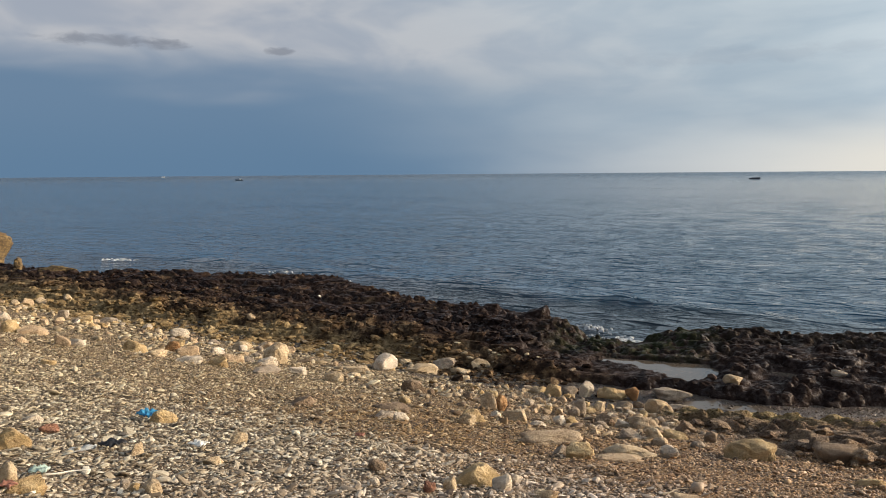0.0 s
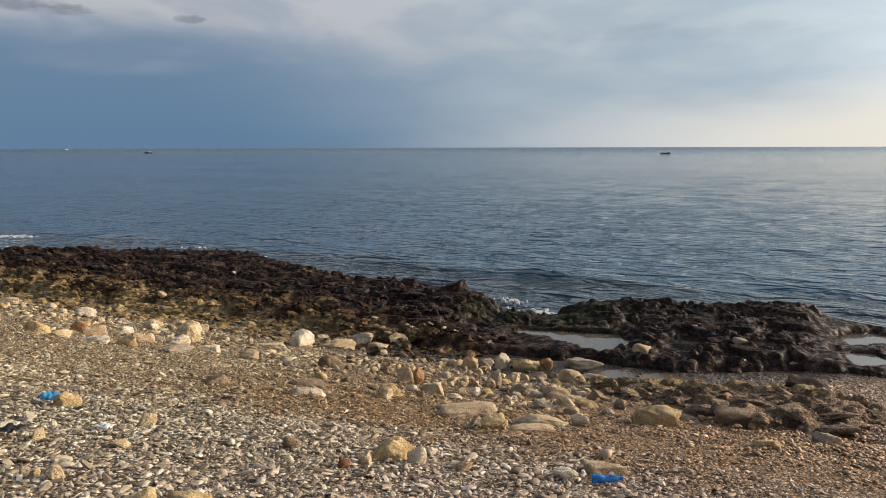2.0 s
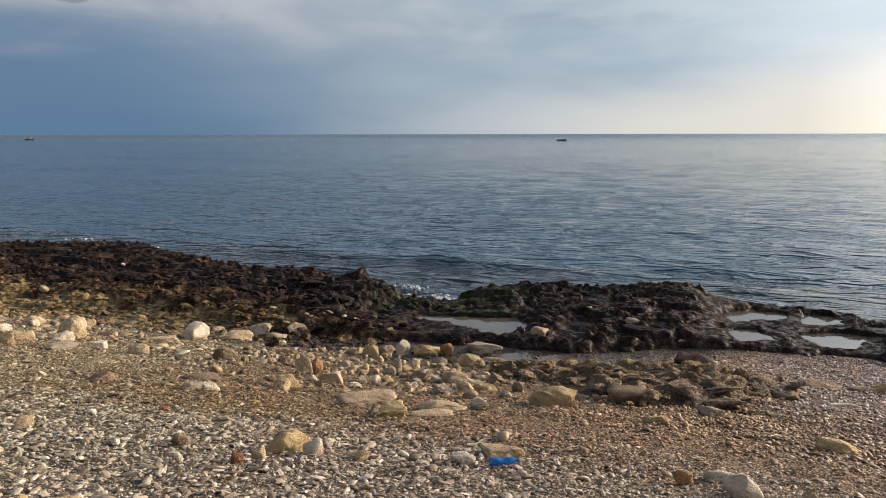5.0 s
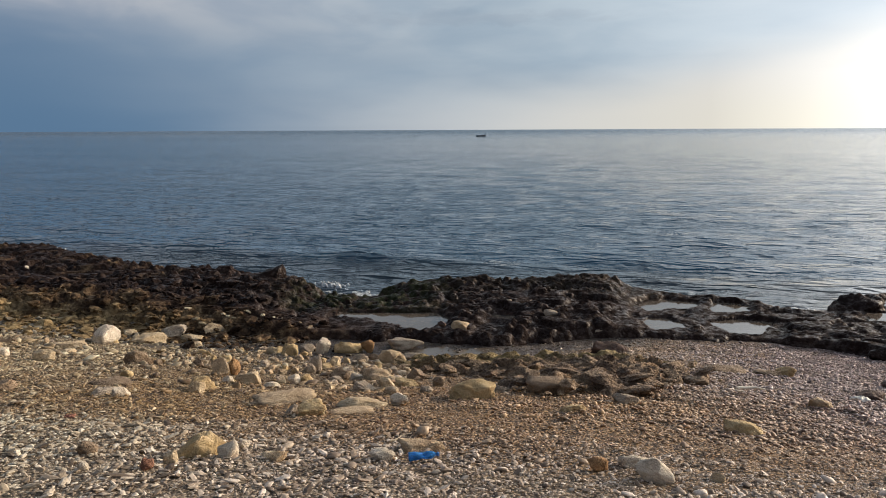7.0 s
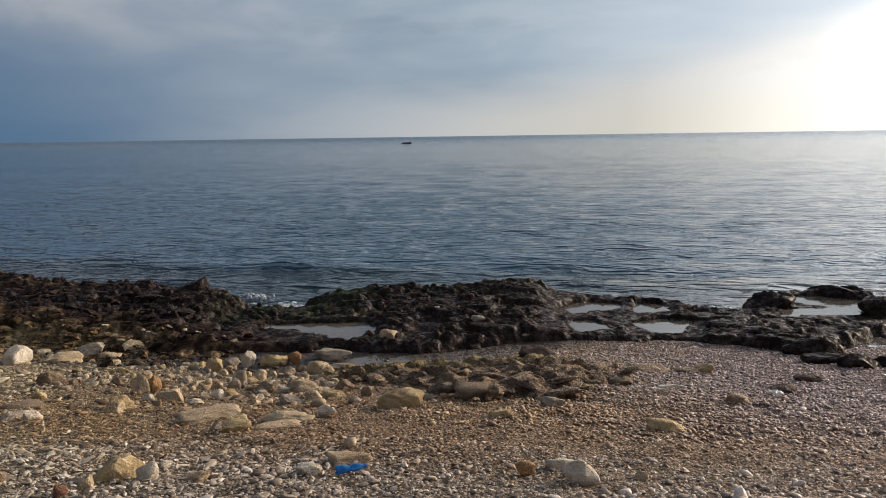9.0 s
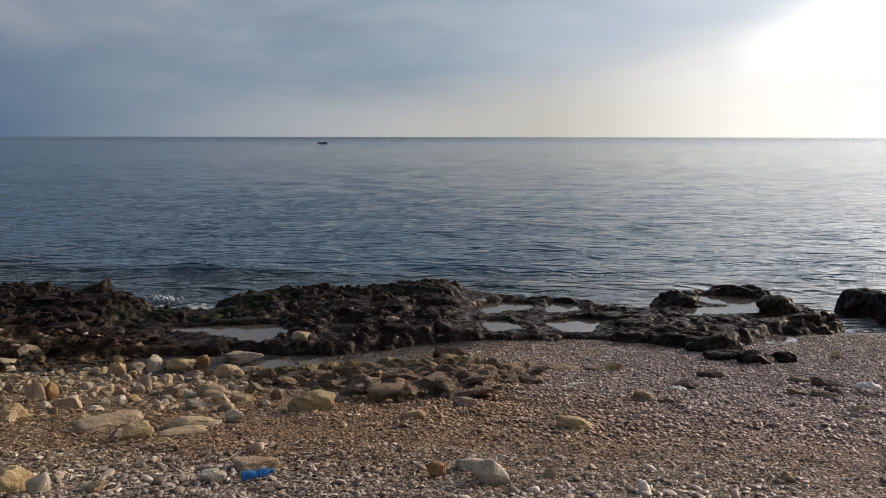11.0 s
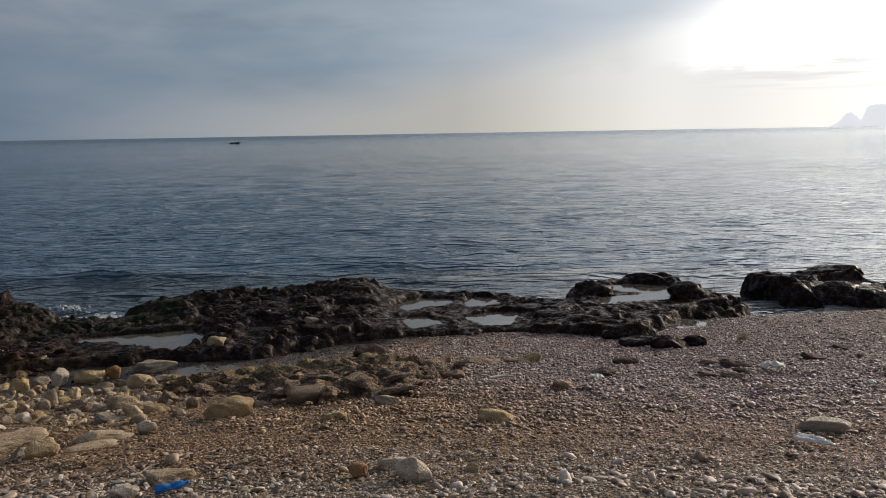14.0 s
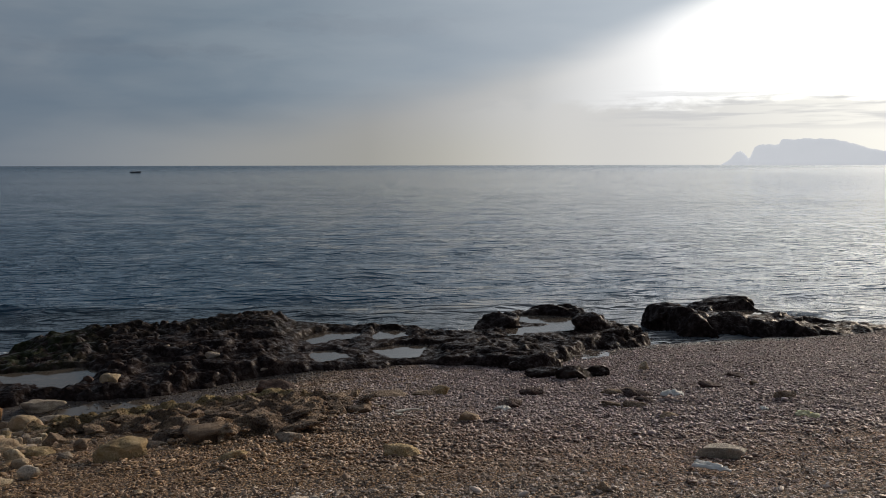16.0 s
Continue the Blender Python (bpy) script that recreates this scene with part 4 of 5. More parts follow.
stone(0.01, 6.54, 0.30, 0.22, 0.19, 1, 'white')
stone(-0.18, 6.94, 0.25, 0.15, 0.09, 3, 'white')
stone(0.89, 8.94, 0.42, 0.26, 0.12, -5, 'ochre')
stone(-0.46, 6.73, 0.18, 0.11, 0.09, 5, 'orange')
stone(0.50, 6.70, 0.13, 0.09, 0.07, -3, 'pale')
stone(-0.23, 14.07, 0.29, 0.18, 0.12, 1, 'pale')
stone(1.01, 13.93, 0.57, 0.35, 0.10, -4, 'brown')
stone(1.66, 14.01, 0.46, 0.28, 0.08, -6, 'brown')
stone(1.96, 14.13, 0.33, 0.21, 0.16, -8, 'ochre')
stone(0.54, 12.45, 0.28, 0.21, 0.11, -2, 'brown')
stone(-0.23, 11.58, 0.38, 0.24, 0.12, 2, 'brown')
stone(3.54, 13.71, 0.48, 0.30, 0.12, -14, 'dark')
stone(2.80, 12.26, 0.42, 0.26, 0.10, -13, 'dark')
stone(-2.10, 6.89, 0.45, 0.28, 0.09, 18, 'tan')
stone(-2.32, 6.48, 0.23, 0.14, 0.08, 21, 'white')
stone(-3.24, 6.23, 0.22, 0.13, 0.06, 29, 'pale')
stone(4.15, 8.05, 0.52, 0.30, 0.14, -27, 'white')
stone(5.15, 12.73, 0.68, 0.42, 0.11, -22, 'dark')
stone(4.94, 12.03, 0.39, 0.24, 0.09, -22, 'dark')
stone(4.82, 13.24, 0.40, 0.25, 0.07, -20, 'brown')
stone(4.29, 11.81, 0.31, 0.19, 0.09, -20, 'brown')
stone(4.64, 11.70, 0.40, 0.25, 0.08, -21, 'brown')
stone(6.46, 13.01, 0.43, 0.27, 0.10, -26, 'dark')
stone(7.44, 14.03, 0.40, 0.25, 0.06, -28, 'dark')
stone(7.21, 12.88, 0.19, 0.14, 0.07, -29, 'brown')
stone(6.85, 11.31, 0.37, 0.23, 0.12, -31, 'brown')
stone(6.49, 16.03, 0.23, 0.18, 0.16, -22, 'pale')
stone(4.64, 10.44, 0.28, 0.18, 0.10, -24, 'tan')
stone(2.48, 6.83, 0.14, 0.11, 0.10, -19, 'tan')
stone(1.06, 14.23, 0.66, 0.41, 0.06, -3, 'brown')
stone(0.49, 12.43, 0.36, 0.22, 0.08, -1, 'brown')
stone(1.98, 11.04, 0.32, 0.20, 0.14, -9, 'tan')
stone(3.55, 13.78, 0.36, 0.22, 0.11, -14, 'dark')
stone(2.78, 12.16, 0.34, 0.21, 0.11, -12, 'dark')
stone(5.41, 16.07, 0.39, 0.24, 0.14, -18, 'reef')
stone(-18.82, 9.17, 0.48, 0.31, 0.31, 64, 'ochre')
stone(-18.54, 9.58, 0.70, 0.46, 0.23, 63, 'tan')
stone(-28.25, 15.98, 0.28, 0.22, 0.45, 61, 'pale')
stone(-28.37, 14.13, 0.32, 0.22, 0.26, 64, 'pale')
stone(-28.78, 14.76, 0.46, 0.30, 0.33, 63, 'tan')
stone(-29.05, 15.40, 0.40, 0.28, 0.33, 62, 'pale')
stone(-22.25, 10.76, 0.32, 0.21, 0.25, 64, 'white')
stone(-23.67, 13.22, 0.33, 0.23, 0.27, 61, 'grey')
stone(-16.16, 8.98, 0.31, 0.21, 0.25, 61, 'tan')
stone(-16.44, 8.27, 0.27, 0.17, 0.14, 63, 'tan')
stone(-13.11, 7.01, 0.25, 0.16, 0.09, 62, 'ochre')
stone(-7.11, 3.45, 0.29, 0.19, 0.20, 64, 'ochre')
stone(-5.80, 2.75, 0.13, 0.11, 0.21, 65, 'pale')
stone(-5.64, 2.80, 0.26, 0.17, 0.12, 64, 'ochre')
stone(-7.77, 4.12, 0.19, 0.13, 0.07, 62, 'red')
stone(-8.35, 4.25, 0.22, 0.14, 0.07, 63, 'white')
stone(-5.45, 3.46, 0.07, 0.06, 0.07, 58, 'grey')
stone(-5.18, 3.52, 0.14, 0.11, 0.12, 56, 'pale')
stone(-5.34, 3.47, 0.09, 0.06, 0.06, 57, 'ochre')
stone(-4.22, 3.42, 0.30, 0.22, 0.12, 48, 'ochre')
stone(-3.92, 3.64, 0.38, 0.24, 0.13, 44, 'ochre')
stone(-15.21, 16.79, 0.42, 0.25, 0.10, 40, 'orange')
# stones that lie up on the reef
stone(-4.56, 17.38, 0.41, 0.24, 0.15, 14, "pale", 0.49, "pale yellow stone beside the tide pool on the reef")
stone(-5.06, 17.6, 0.20, 0.16, 0.10, 10, "dark", 0.44, "small dark stone standing in the tide pool")
stone(-2.66, 18.6, 0.34, 0.22, 0.12, 8, "grey", 0.60, "grey stone lying on the dark reef")
stone(-20.0, 20.7, 0.2, 0.16, 0.12, 30, "white", 0.55, "small white stone on the dark reef")
stone(-19.3, 16.9, 0.28, 0.2, 0.12, 40, "pale", 0.50, "small pale stone on the dark reef")
stone(-3.9, 19.6, 0.22, 0.16, 0.10, 8, "grey", 0.6, "grey stone lying on the dark reef")
# lumps that stand up out of the reef's edge
stone(4.58, 22.03, 1.26, 0.89, 0.54, -11, "reef", 0.20, "rounded dark wet rock on the rim of a tide pool", "boulder")
stone(6.72, 23.55, 1.90, 0.66, 0.36, -16, "reef", 0.35, "thin dark rock ledge behind a tide pool", "boulder")
stone(7.06, 21.49, 0.97, 0.87, 0.59, -18, "reef", 0.26, "rounded dark wet rock on the rim of a tide pool", "boulder")
stone(7.18, 20.99, 1.92, 0.86, 0.48, -19, "reef", 0.06, "rounded dark wet rock on the rim of a tide pool", "boulder")
stone(8.02, 20.99, 0.84, 0.67, 0.52, -21, "reef", 0.05, "rounded dark wet rock at the end of the reef", "boulder")
stone(5.53, 20.74, 1.52, 0.53, 0.30, -15, "reef", 0.12, "rounded dark wet rock on the rim of a tide pool", "boulder")
stone(4.41, 16.07, 0.88, 0.51, 0.22, -15, "reef", 0.55, "low dark rock at the foot of the reef", "boulder")
stone(4.86, 15.58, 0.75, 0.44, 0.26, -17, "reef", 0.64, "low dark rock at the foot of the reef", "boulder")
stone(5.40, 15.74, 0.46, 0.30, 0.22, -19, "reef", 0.63, "low dark rock at the foot of the reef", "boulder")
stone(3.99, 18.79, 1.63, 0.68, 0.38, -12, "reef", 0.17, "low dark rock at the foot of the reef", "boulder")
stone(4.56, 17.51, 1.31, 0.65, 0.42, -14, "reef", 0.33, "low dark rock at the foot of the reef", "boulder")
stone(10.06, 23.31, 1.17, 1.05, 0.83, -23, "reef", -0.08, "dark rounded block of the rock standing off the shingle", "boulder")
stone(10.54, 22.04, 1.54, 0.92, 0.78, -25, "reef", -0.10, "dark rounded block of the rock standing off the shingle", "boulder")
stone(11.65, 21.90, 1.65, 0.99, 0.69, -28, "reef", -0.10, "dark rounded block of the rock standing off the shingle", "boulder")
stone(13.03, 22.11, 1.80, 0.90, 0.58, -31, "reef", -0.10, "dark rounded block of the rock standing off the shingle", "boulder")
stone(12.30, 24.13, 1.80, 0.90, 0.43, -27, "reef", 0.35, "flat-topped dark block on the rock off the shingle", "boulder")
stone(-11.22, 20.39, 1.26, 1.01, 0.82, 29, "reef", 0.25, "dark wet knob of rock beside the surge channel", "boulder")
stone(-10.16, 20.19, 0.62, 0.56, 0.65, 27, "reef", 0.20, "dark wet knob of rock beside the surge channel", "boulder")
stone(-10.87, 19.33, 0.80, 0.64, 0.49, 29, "reef", 0.25, "dark wet knob of rock beside the surge channel", "boulder")
stone(-48.4, 22.6, 2.5, 2.2, 1.85, 40, "crag", 0.3, "big yellow boulder at the water's edge", "boulder")
stone(-37.6, 18.9, 0.50, 0.45, 0.75, 20, "crag", 0.5, "upright yellow rock on the reef", "boulder")
stone(-35.5, 19.6, 1.9, 0.8, 0.42, 25, "crag", 0.5, "low yellow rock on the reef", "boulder")

# ---- cobbles and pebbles ----
bm = bmesh.new()
bmesh.ops.create_icosphere(bm, subdivisions=1, radius=0.5)
ICO_V = np.array([v.co[:] for v in bm.verts])
ICO_F = np.array([[v.index for v in f.verts] for f in bm.faces])
bm.free()
bm = bmesh.new()
bmesh.ops.create_icosphere(bm, subdivisions=2, radius=0.5)
BALL_V = np.array([v.co[:] for v in bm.verts])
for facet in ((0.7, 0.3, 0.6), (-0.5, 0.6, 0.55), (0.1, -0.8, 0.5), (-0.8, -0.35, 0.3), (0.3, 0.1, -0.9), (0.55, -0.6, -0.4), (0.05, 0.1, 1.0)):
    facet = np.array(facet) / np.linalg.norm(facet)
    BALL_V -= np.maximum(BALL_V @ facet - 0.36, 0)[:, None] * facet
BALL_F = np.array([[v.index for v in f.verts] for f in bm.faces])
bm.free()
OCTA_V = np.array([(0.5, 0, 0), (0, 0.5, 0), (-0.5, 0, 0), (0, -0.5, 0), (0, 0, 0.5), (0, 0, -0.5)])
OCTA_F = np.array([(0, 1, 4), (1, 2, 4), (2, 3, 4), (3, 0, 4), (1, 0, 5), (2, 1, 5), (3, 2, 5), (0, 3, 5)])


def scatter(name, verts, faces, xs, ys, sizes, mat, rng, rough=0.16, up=0.10, smooth=True, long=1.7, on_reef=False):
    """Many loose stones in one mesh, each turned, flattened and dented in its own way."""
    n, k = len(xs), len(verts)
    dent = 1 + rng.normal(0, rough, (n, k, 1))
    p = verts[None] * dent * np.stack([rng.uniform(0.9, long, n), rng.uniform(0.7, 1.1, n), rng.uniform(0.26, 0.58, n)], -1)[:, None] * sizes[:, None, None]
    tilt, turn = rng.normal(0, 0.28, n)[:, None], rng.uniform(0, 6.283, n)[:, None]
    x, z = p[..., 0] * np.cos(tilt) - p[..., 2] * np.sin(tilt), p[..., 0] * np.sin(tilt) + p[..., 2] * np.cos(tilt)
    y = p[..., 1]
    base = surface(xs, ys)
    if on_reef:
        base = np.maximum(base, reef_heights(xs, ys)[0])
    out = np.stack([xs[:, None] + x * np.cos(turn) - y * np.sin(turn), ys[:, None] + x * np.sin(turn) + y * np.cos(turn), (base + sizes * up)[:, None] + z], -1)
    index = (np.arange(n)[:, None, None] * k + faces[None]).reshape(-1, faces.shape[1])
    return new(name, mesh_from(name, out.reshape(-1, 3), index, mat, smooth))


def strewn(rng, count, x0, x1, y0, y1, dense):
    """Places inside a stretch of beach, thinned by the function dense (0 to 1)."""
    x, y = rng.uniform(x0, x1, count * 4), rng.uniform(y0, y1, count * 4)
    keep = rng.random(count * 4) < dense(x, y)
    return x[keep][:count], y[keep][:count]


def view_side(x, y):
    """Thinner far down the beach, none under the reef."""
    far = np.hypot(x, y)
    clear = fade(-0.15, 0.25, along(INNER, x) - y + 0.2) * np.where(x > 8.4, fade(1.2, 0.6, y - along(FOOT, x)), 1)
    clear = clear * fade(-0.35, 0.15, outside(x, y, OUTCROP))
    clear = clear * (x < 0.85 * y + 1.5) * (x > -2.3 * y - 1.0)
    return clear * (far > 3.1) * np.clip(9.0 / np.maximum(far, 6.0), 0, 1) ** 1.3


def coarse(x, y):
    """Where the larger pebbles gather: the top of the beach and the grey bank by the water."""
    bank = 1.5 * fade(8.2, 6.4, y - 0.12 * np.abs(x)) + 0.9 * fade(-2.5, 1.5, x) * fade(9.5, 11.5, y) + fade(-5.5, -9.0, x) * 0.45
    return np.clip(0.46 + bank + 0.45 * fbm(x * 0.7, y * 0.7, 3, 31), 0.12, 1.0)


rng = np.random.default_rng(11)
def grey_bank(x, y):
    return fade(-3.0, 0.5, x) * fade(7.5, 9.5, y) * (1 - 0.7 * fade(7.0, 9.5, x) * fade(14.0, 16.5, y))


x, y = strewn(rng, 52000, -24, 19, 1.5, 22.4, lambda x, y: view_side(x, y) * coarse(x, y) * (1 - grey_bank(x, y)))
size = np.clip(rng.lognormal(math.log(0.032), 0.45, len(x)), 0.014, 0.085) * (1 - 0.28 * fade(-3.0, 0.5, x)) * (1 - 0.15 * fade(7.2, 8.4, y) * fade(13.0, 11.5, y) * fade(-6.0, -3.0, x))
tagged(scatter("pebbles", ICO_V, ICO_F, x, y, size, PEBBLE, rng, 0.17, 0.22, False, 2.3 - 0.9 * fade(-4.0, 0.0, x)), "loose tan, grey and white stone chips covering the beach", "pebbles", kind="stuff")
x, y = strewn(rng, 27000, -4, 19, 7.0, 22.4, lambda x, y: view_side(x, y) ** 0.6 * grey_bank(x, y))
size = np.clip(rng.lognormal(math.log(0.041), 0.30, len(x)), 0.025, 0.10)
tagged(scatter("grey_pebbles", ICO_V, ICO_F, x, y, size, PEBBLE, rng, 0.07, 0.14), "rounded grey pebbles banked up below the reef", "pebbles", kind="stuff")
x, y = strewn(rng, 98000, -24, 19, 1.5, 22.4, lambda x, y: view_side(x, y) * (0.5 + 0.5 * coarse(x, y)))
size = np.clip(rng.lognormal(math.log(0.023), 0.35, len(x)), 0.014, 0.06)
tagged(scatter("fine_pebbles", OCTA_V, OCTA_F, x, y, size, PEBBLE, rng, 0.18, 0.24, False, 2.4 - 0.9 * fade(-4.0, 0.0, x)), "small mixed pebbles between the larger ones", "pebbles", kind="stuff")


def wrack(x, y):
    line = 12.6 + 1.4 * fade(-8.0, -14.0, x) - 2.4 * fade(-16.0, -26.0, x)
    return fade(3.4 + 1.6 * fade(-11.0, -15.0, x), 0.6, np.abs(y - line)) * fade(-2.5, -5.0, x) * view_side(x, y) ** 0.4 + np.exp(-((x + 4.9) / 1.3) ** 2 - ((y - 12.2) / 2.0) ** 2) * view_side(x, y) ** 0.3 + 0.03 * view_side(x, y)


x, y = strewn(rng, 2400, -30, 12, 2.0, 17.5, wrack)
size = np.clip(rng.lognormal(math.log(0.105), 0.35, len(x)), 0.06, 0.24 - 0.13 * fade(-2.5, -1.0, x))
near_x, near_y = strewn(rng, 520, -3.4, 4.6, 4.2, 7.3, lambda x, y: fade(7.3, 6.0, y) * fade(-0.25, 0.35, fbm(x * 0.9, y * 0.9, 3, 57)))
x, y = np.append(x, near_x), np.append(y, near_y)
size = np.append(size, np.clip(rng.lognormal(math.log(0.068), 0.28, len(near_x)), 0.045, 0.12))
tagged(scatter("cobbles", BALL_V, BALL_F, x, y, size, PEBBLE, rng, 0.05, 0.16), "rounded pale cobbles strewn along the drift line", "cobbles", kind="stuff")

x, y = strewn(rng, 80, -30, -11.5, 11.0, 15.6, lambda x, y: fade(2.6, 0.8, np.abs(y - 14.0 + 1.5 * fade(-14.0, -24.0, x))))
for px, py in zip(x, y):
    wide = float(np.clip(rng.lognormal(math.log(0.24), 0.3), 0.14, 0.5))
    kind_of = ("pale", "tan", "ochre", "grey", "white", "brown", "pale", "tan")[int(rng.integers(8))]
    stone(float(px), float(py), wide, wide * float(rng.uniform(0.6, 0.85)), wide * float(rng.uniform(0.3, 0.6)), float(rng.uniform(0, 180)), kind_of)
x, y = strewn(rng, 150, -9.5, -3.4, 10.2, 15.4, lambda x, y: fade(2.6, 0.6, np.abs(y - 12.9 + 0.25 * (x + 6.0))) * fade(-0.2, 0.2, outside(x, y, OUTCROP)))
for px, py in zip(x, y):
    wide = float(np.clip(rng.lognormal(math.log(0.155), 0.32), 0.09, 0.32))
    if any(math.hypot(px - ox, py - oy) < r + wide * 0.35 for ox, oy, r in laid):
        continue
    kind_of = ("pale", "tan", "ochre", "grey", "tan", "brown", "ochre", "tan")[int(rng.integers(8))]
    stone(float(px), float(py), wide, wide * float(rng.uniform(0.6, 0.9)), wide * float(rng.uniform(0.35, 0.65)), float(rng.uniform(0, 180)), kind_of)


def ledge_foot(x, y):
    line = along(((-30, 14.6), (-20, 15.3), (-14, 15.6), (-9, 16.3), (-6, 16.6)), x)
    return fade(1.5, 0.2, np.abs(y - line)) * fade(-6.0, -9.5, x) * (0.45 + 0.55 * fade(-0.2, 0.5, fbm(x * 0.8, y * 0.8, 2, 91)))


x, y = strewn(rng, 1500, -30, -6, 13.0, 18.2, ledge_foot)
size = np.clip(rng.lognormal(math.log(0.13), 0.5, len(x)), 0.05, 0.5)
tagged(scatter("rock_rubble", ICO_V, ICO_F, x, y, size, REEF, rng, 0.13, 0.06, False, 1.7, True), "brown broken rock strewn along the foot of the reef", "rubble", kind="stuff")
x, y = strewn(rng, 500, -30, -8, 13.0, 17.6, ledge_foot)
size = np.clip(rng.lognormal(math.log(0.09), 0.4, len(x)), 0.04, 0.3)
tagged(scatter("pale_rubble", ICO_V, ICO_F, x, y, size, PEBBLE, rng, 0.06, 0.10, False, 2.0, True), "pale stones washed up on the reef's foot", "rubble", kind="stuff")

x, y = strewn(rng, 2600, -34, -8, 14.5, 21.5, lambda x, y: fade(-7.5, -11.0, x) * fade(21.5, 17.5, y) * (0.3 + 0.7 * fade(-0.2, 0.5, fbm(x * 0.6, y * 0.9, 2, 95))))
size = np.clip(rng.lognormal(math.log(0.15), 0.5, len(x)), 0.06, 0.55)
tagged(scatter("reef_rubble", ICO_V, ICO_F, x, y, size, REEF, rng, 0.13, 0.05, False, 1.7, True), "broken dark rock lying on the reef", "rubble", kind="stuff")

x, y = strewn(rng, 420, -5.2, 1.2, 9.8, 15.6, lambda x, y: fade(0.6, -0.4, outside(x, y, OUTCROP)))
size = np.clip(rng.lognormal(math.log(0.115), 0.55, len(x)), 0.05, 0.38)
ob = scatter("outcrop_rubble", BALL_V, BALL_F, x, y, size, BROWN_ROCK, rng, 0.14, 0.42, False, 2.2)
tagged(ob, "brown weathered lumps of rock lying on the outcrop", "rubble", kind="stuff")

# ---- foam ----


def foam_patch(cx, cy, lx, ly, turn, seed, label):
    """Broken white water: strips and blobs of foam riding on the surface."""
    fx, fy = np.meshgrid(np.arange(-1, 1.001, 0.025), np.arange(-1, 1.001, 0.04))
    body = fbm(fx * 6, fy * 3.0, 4, seed) + 0.62 - 1.1 * np.hypot(fx, fy)
    ct, st = math.cos(radians(turn)), math.sin(radians(turn))
    x, y = cx + fx * lx * ct - fy * ly * st, cy + fx * lx * st + fy * ly * ct
    z = 0.025 + 0.10 * np.clip(body - 0.1, 0, 0.5) + 0.05 * np.clip(fbm(fx * 14, fy * 9, 2, seed + 5), 0, 1) * (body > 0.25)
    ob = sheet("foam", x, y, z, FOAM, body > 0.05)
    return tagged(ob, label, "foam", kind="stuff")


foam_patch(-10.4, 23.3, 1.0, 0.4, -30, 301, "white foam where the swell breaks in the channel")
foam_patch(-9.0, 21.9, 1.3, 0.8, 8, 302, "white foam where the swell breaks in the channel")
foam_patch(3.2, 23.0, 1.0, 0.6, 6, 303, "thin foam along the reef's seaward edge")
foam_patch(-42.7, 27.4, 1.2, 0.6, 24, 304, "small white breaker off the reef")
foam_patch(15.2, 24.4, 2.4, 0.5, -4, 307, "thin bright foam where the swell meets the shingle")
foam_patch(-22.8, 29.6, 0.5, 0.25, 10, 305, "small white breaker off the reef")
foam_patch(-29.8, 28.4, 0.9, 0.35, 18, 308, "small white breaker off the reef")
foam_patch(-25.0, 27.5, 0.5, 0.25, 12, 309, "small white breaker off the reef")

# ---- distance ----


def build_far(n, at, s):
    # the haze over the headland is put in as a pale glow of its surface
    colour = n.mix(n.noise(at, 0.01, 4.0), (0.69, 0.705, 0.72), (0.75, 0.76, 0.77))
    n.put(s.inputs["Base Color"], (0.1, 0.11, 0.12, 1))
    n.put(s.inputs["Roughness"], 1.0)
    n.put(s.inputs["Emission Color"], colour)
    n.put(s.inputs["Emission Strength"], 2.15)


FAR = material("far_headland", build_far)
PROFILE = ((26.5, 0), (27.1, 28), (27.45, 64), (27.75, 72), (28.05, 56), (28.3, 26), (28.6, 88), (28.9, 101), (30.1, 103), (30.25, 126), (31.5, 129), (33.3, 126), (34.2, 108), (35.2, 84), (36.2, 68), (38, 60), (41, 54), (47, 36), (54, 20), (60, 0))
ha = np.linspace(26.5, 60, 270)
hh = along(PROFILE, ha) * (1 + 0.025 * fbm(ha * 3, ha * 0, 3, 400)) + 1.2 * fbm(ha * 9, ha * 0, 2, 402)
rows = []
for dist, part_of in ((4250, 0.0), (4300, 0.75), (4360, 1.0), (4600, 0.9), (4800, 0.0)):
    rows.append(np.stack([dist * np.sin(np.radians(ha)), dist * np.cos(np.radians(ha)), np.maximum(hh, 0) * part_of - 8 * (part_of == 0)], -1))
rows = np.array(rows)
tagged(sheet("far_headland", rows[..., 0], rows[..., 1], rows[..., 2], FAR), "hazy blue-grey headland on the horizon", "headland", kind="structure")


def part(name, bm, mat, parent, label=""):
    mesh = bpy.data.meshes.new(name)
    for face in bm.faces:
        face.smooth = len(bm.faces) > 60
    bm.to_mesh(mesh)
    bm.free()
    mesh.materials.append(mat)
    ob = new(name, mesh)
    ob.parent = parent
    return tagged(ob, label)


def box(x, y, z, bevel=0.0, at=(0, 0, 0)):
    bm = bmesh.new()
    bmesh.ops.create_cube(bm, size=1.0)
    bmesh.ops.scale(bm, vec=(x, y, z), verts=bm.verts)
    if bevel:
        bmesh.ops.bevel(bm, geom=bm.edges[:], offset=bevel, segments=2, affect="EDGES")
    bmesh.ops.translate(bm, vec=at, verts=bm.verts)
    return bm


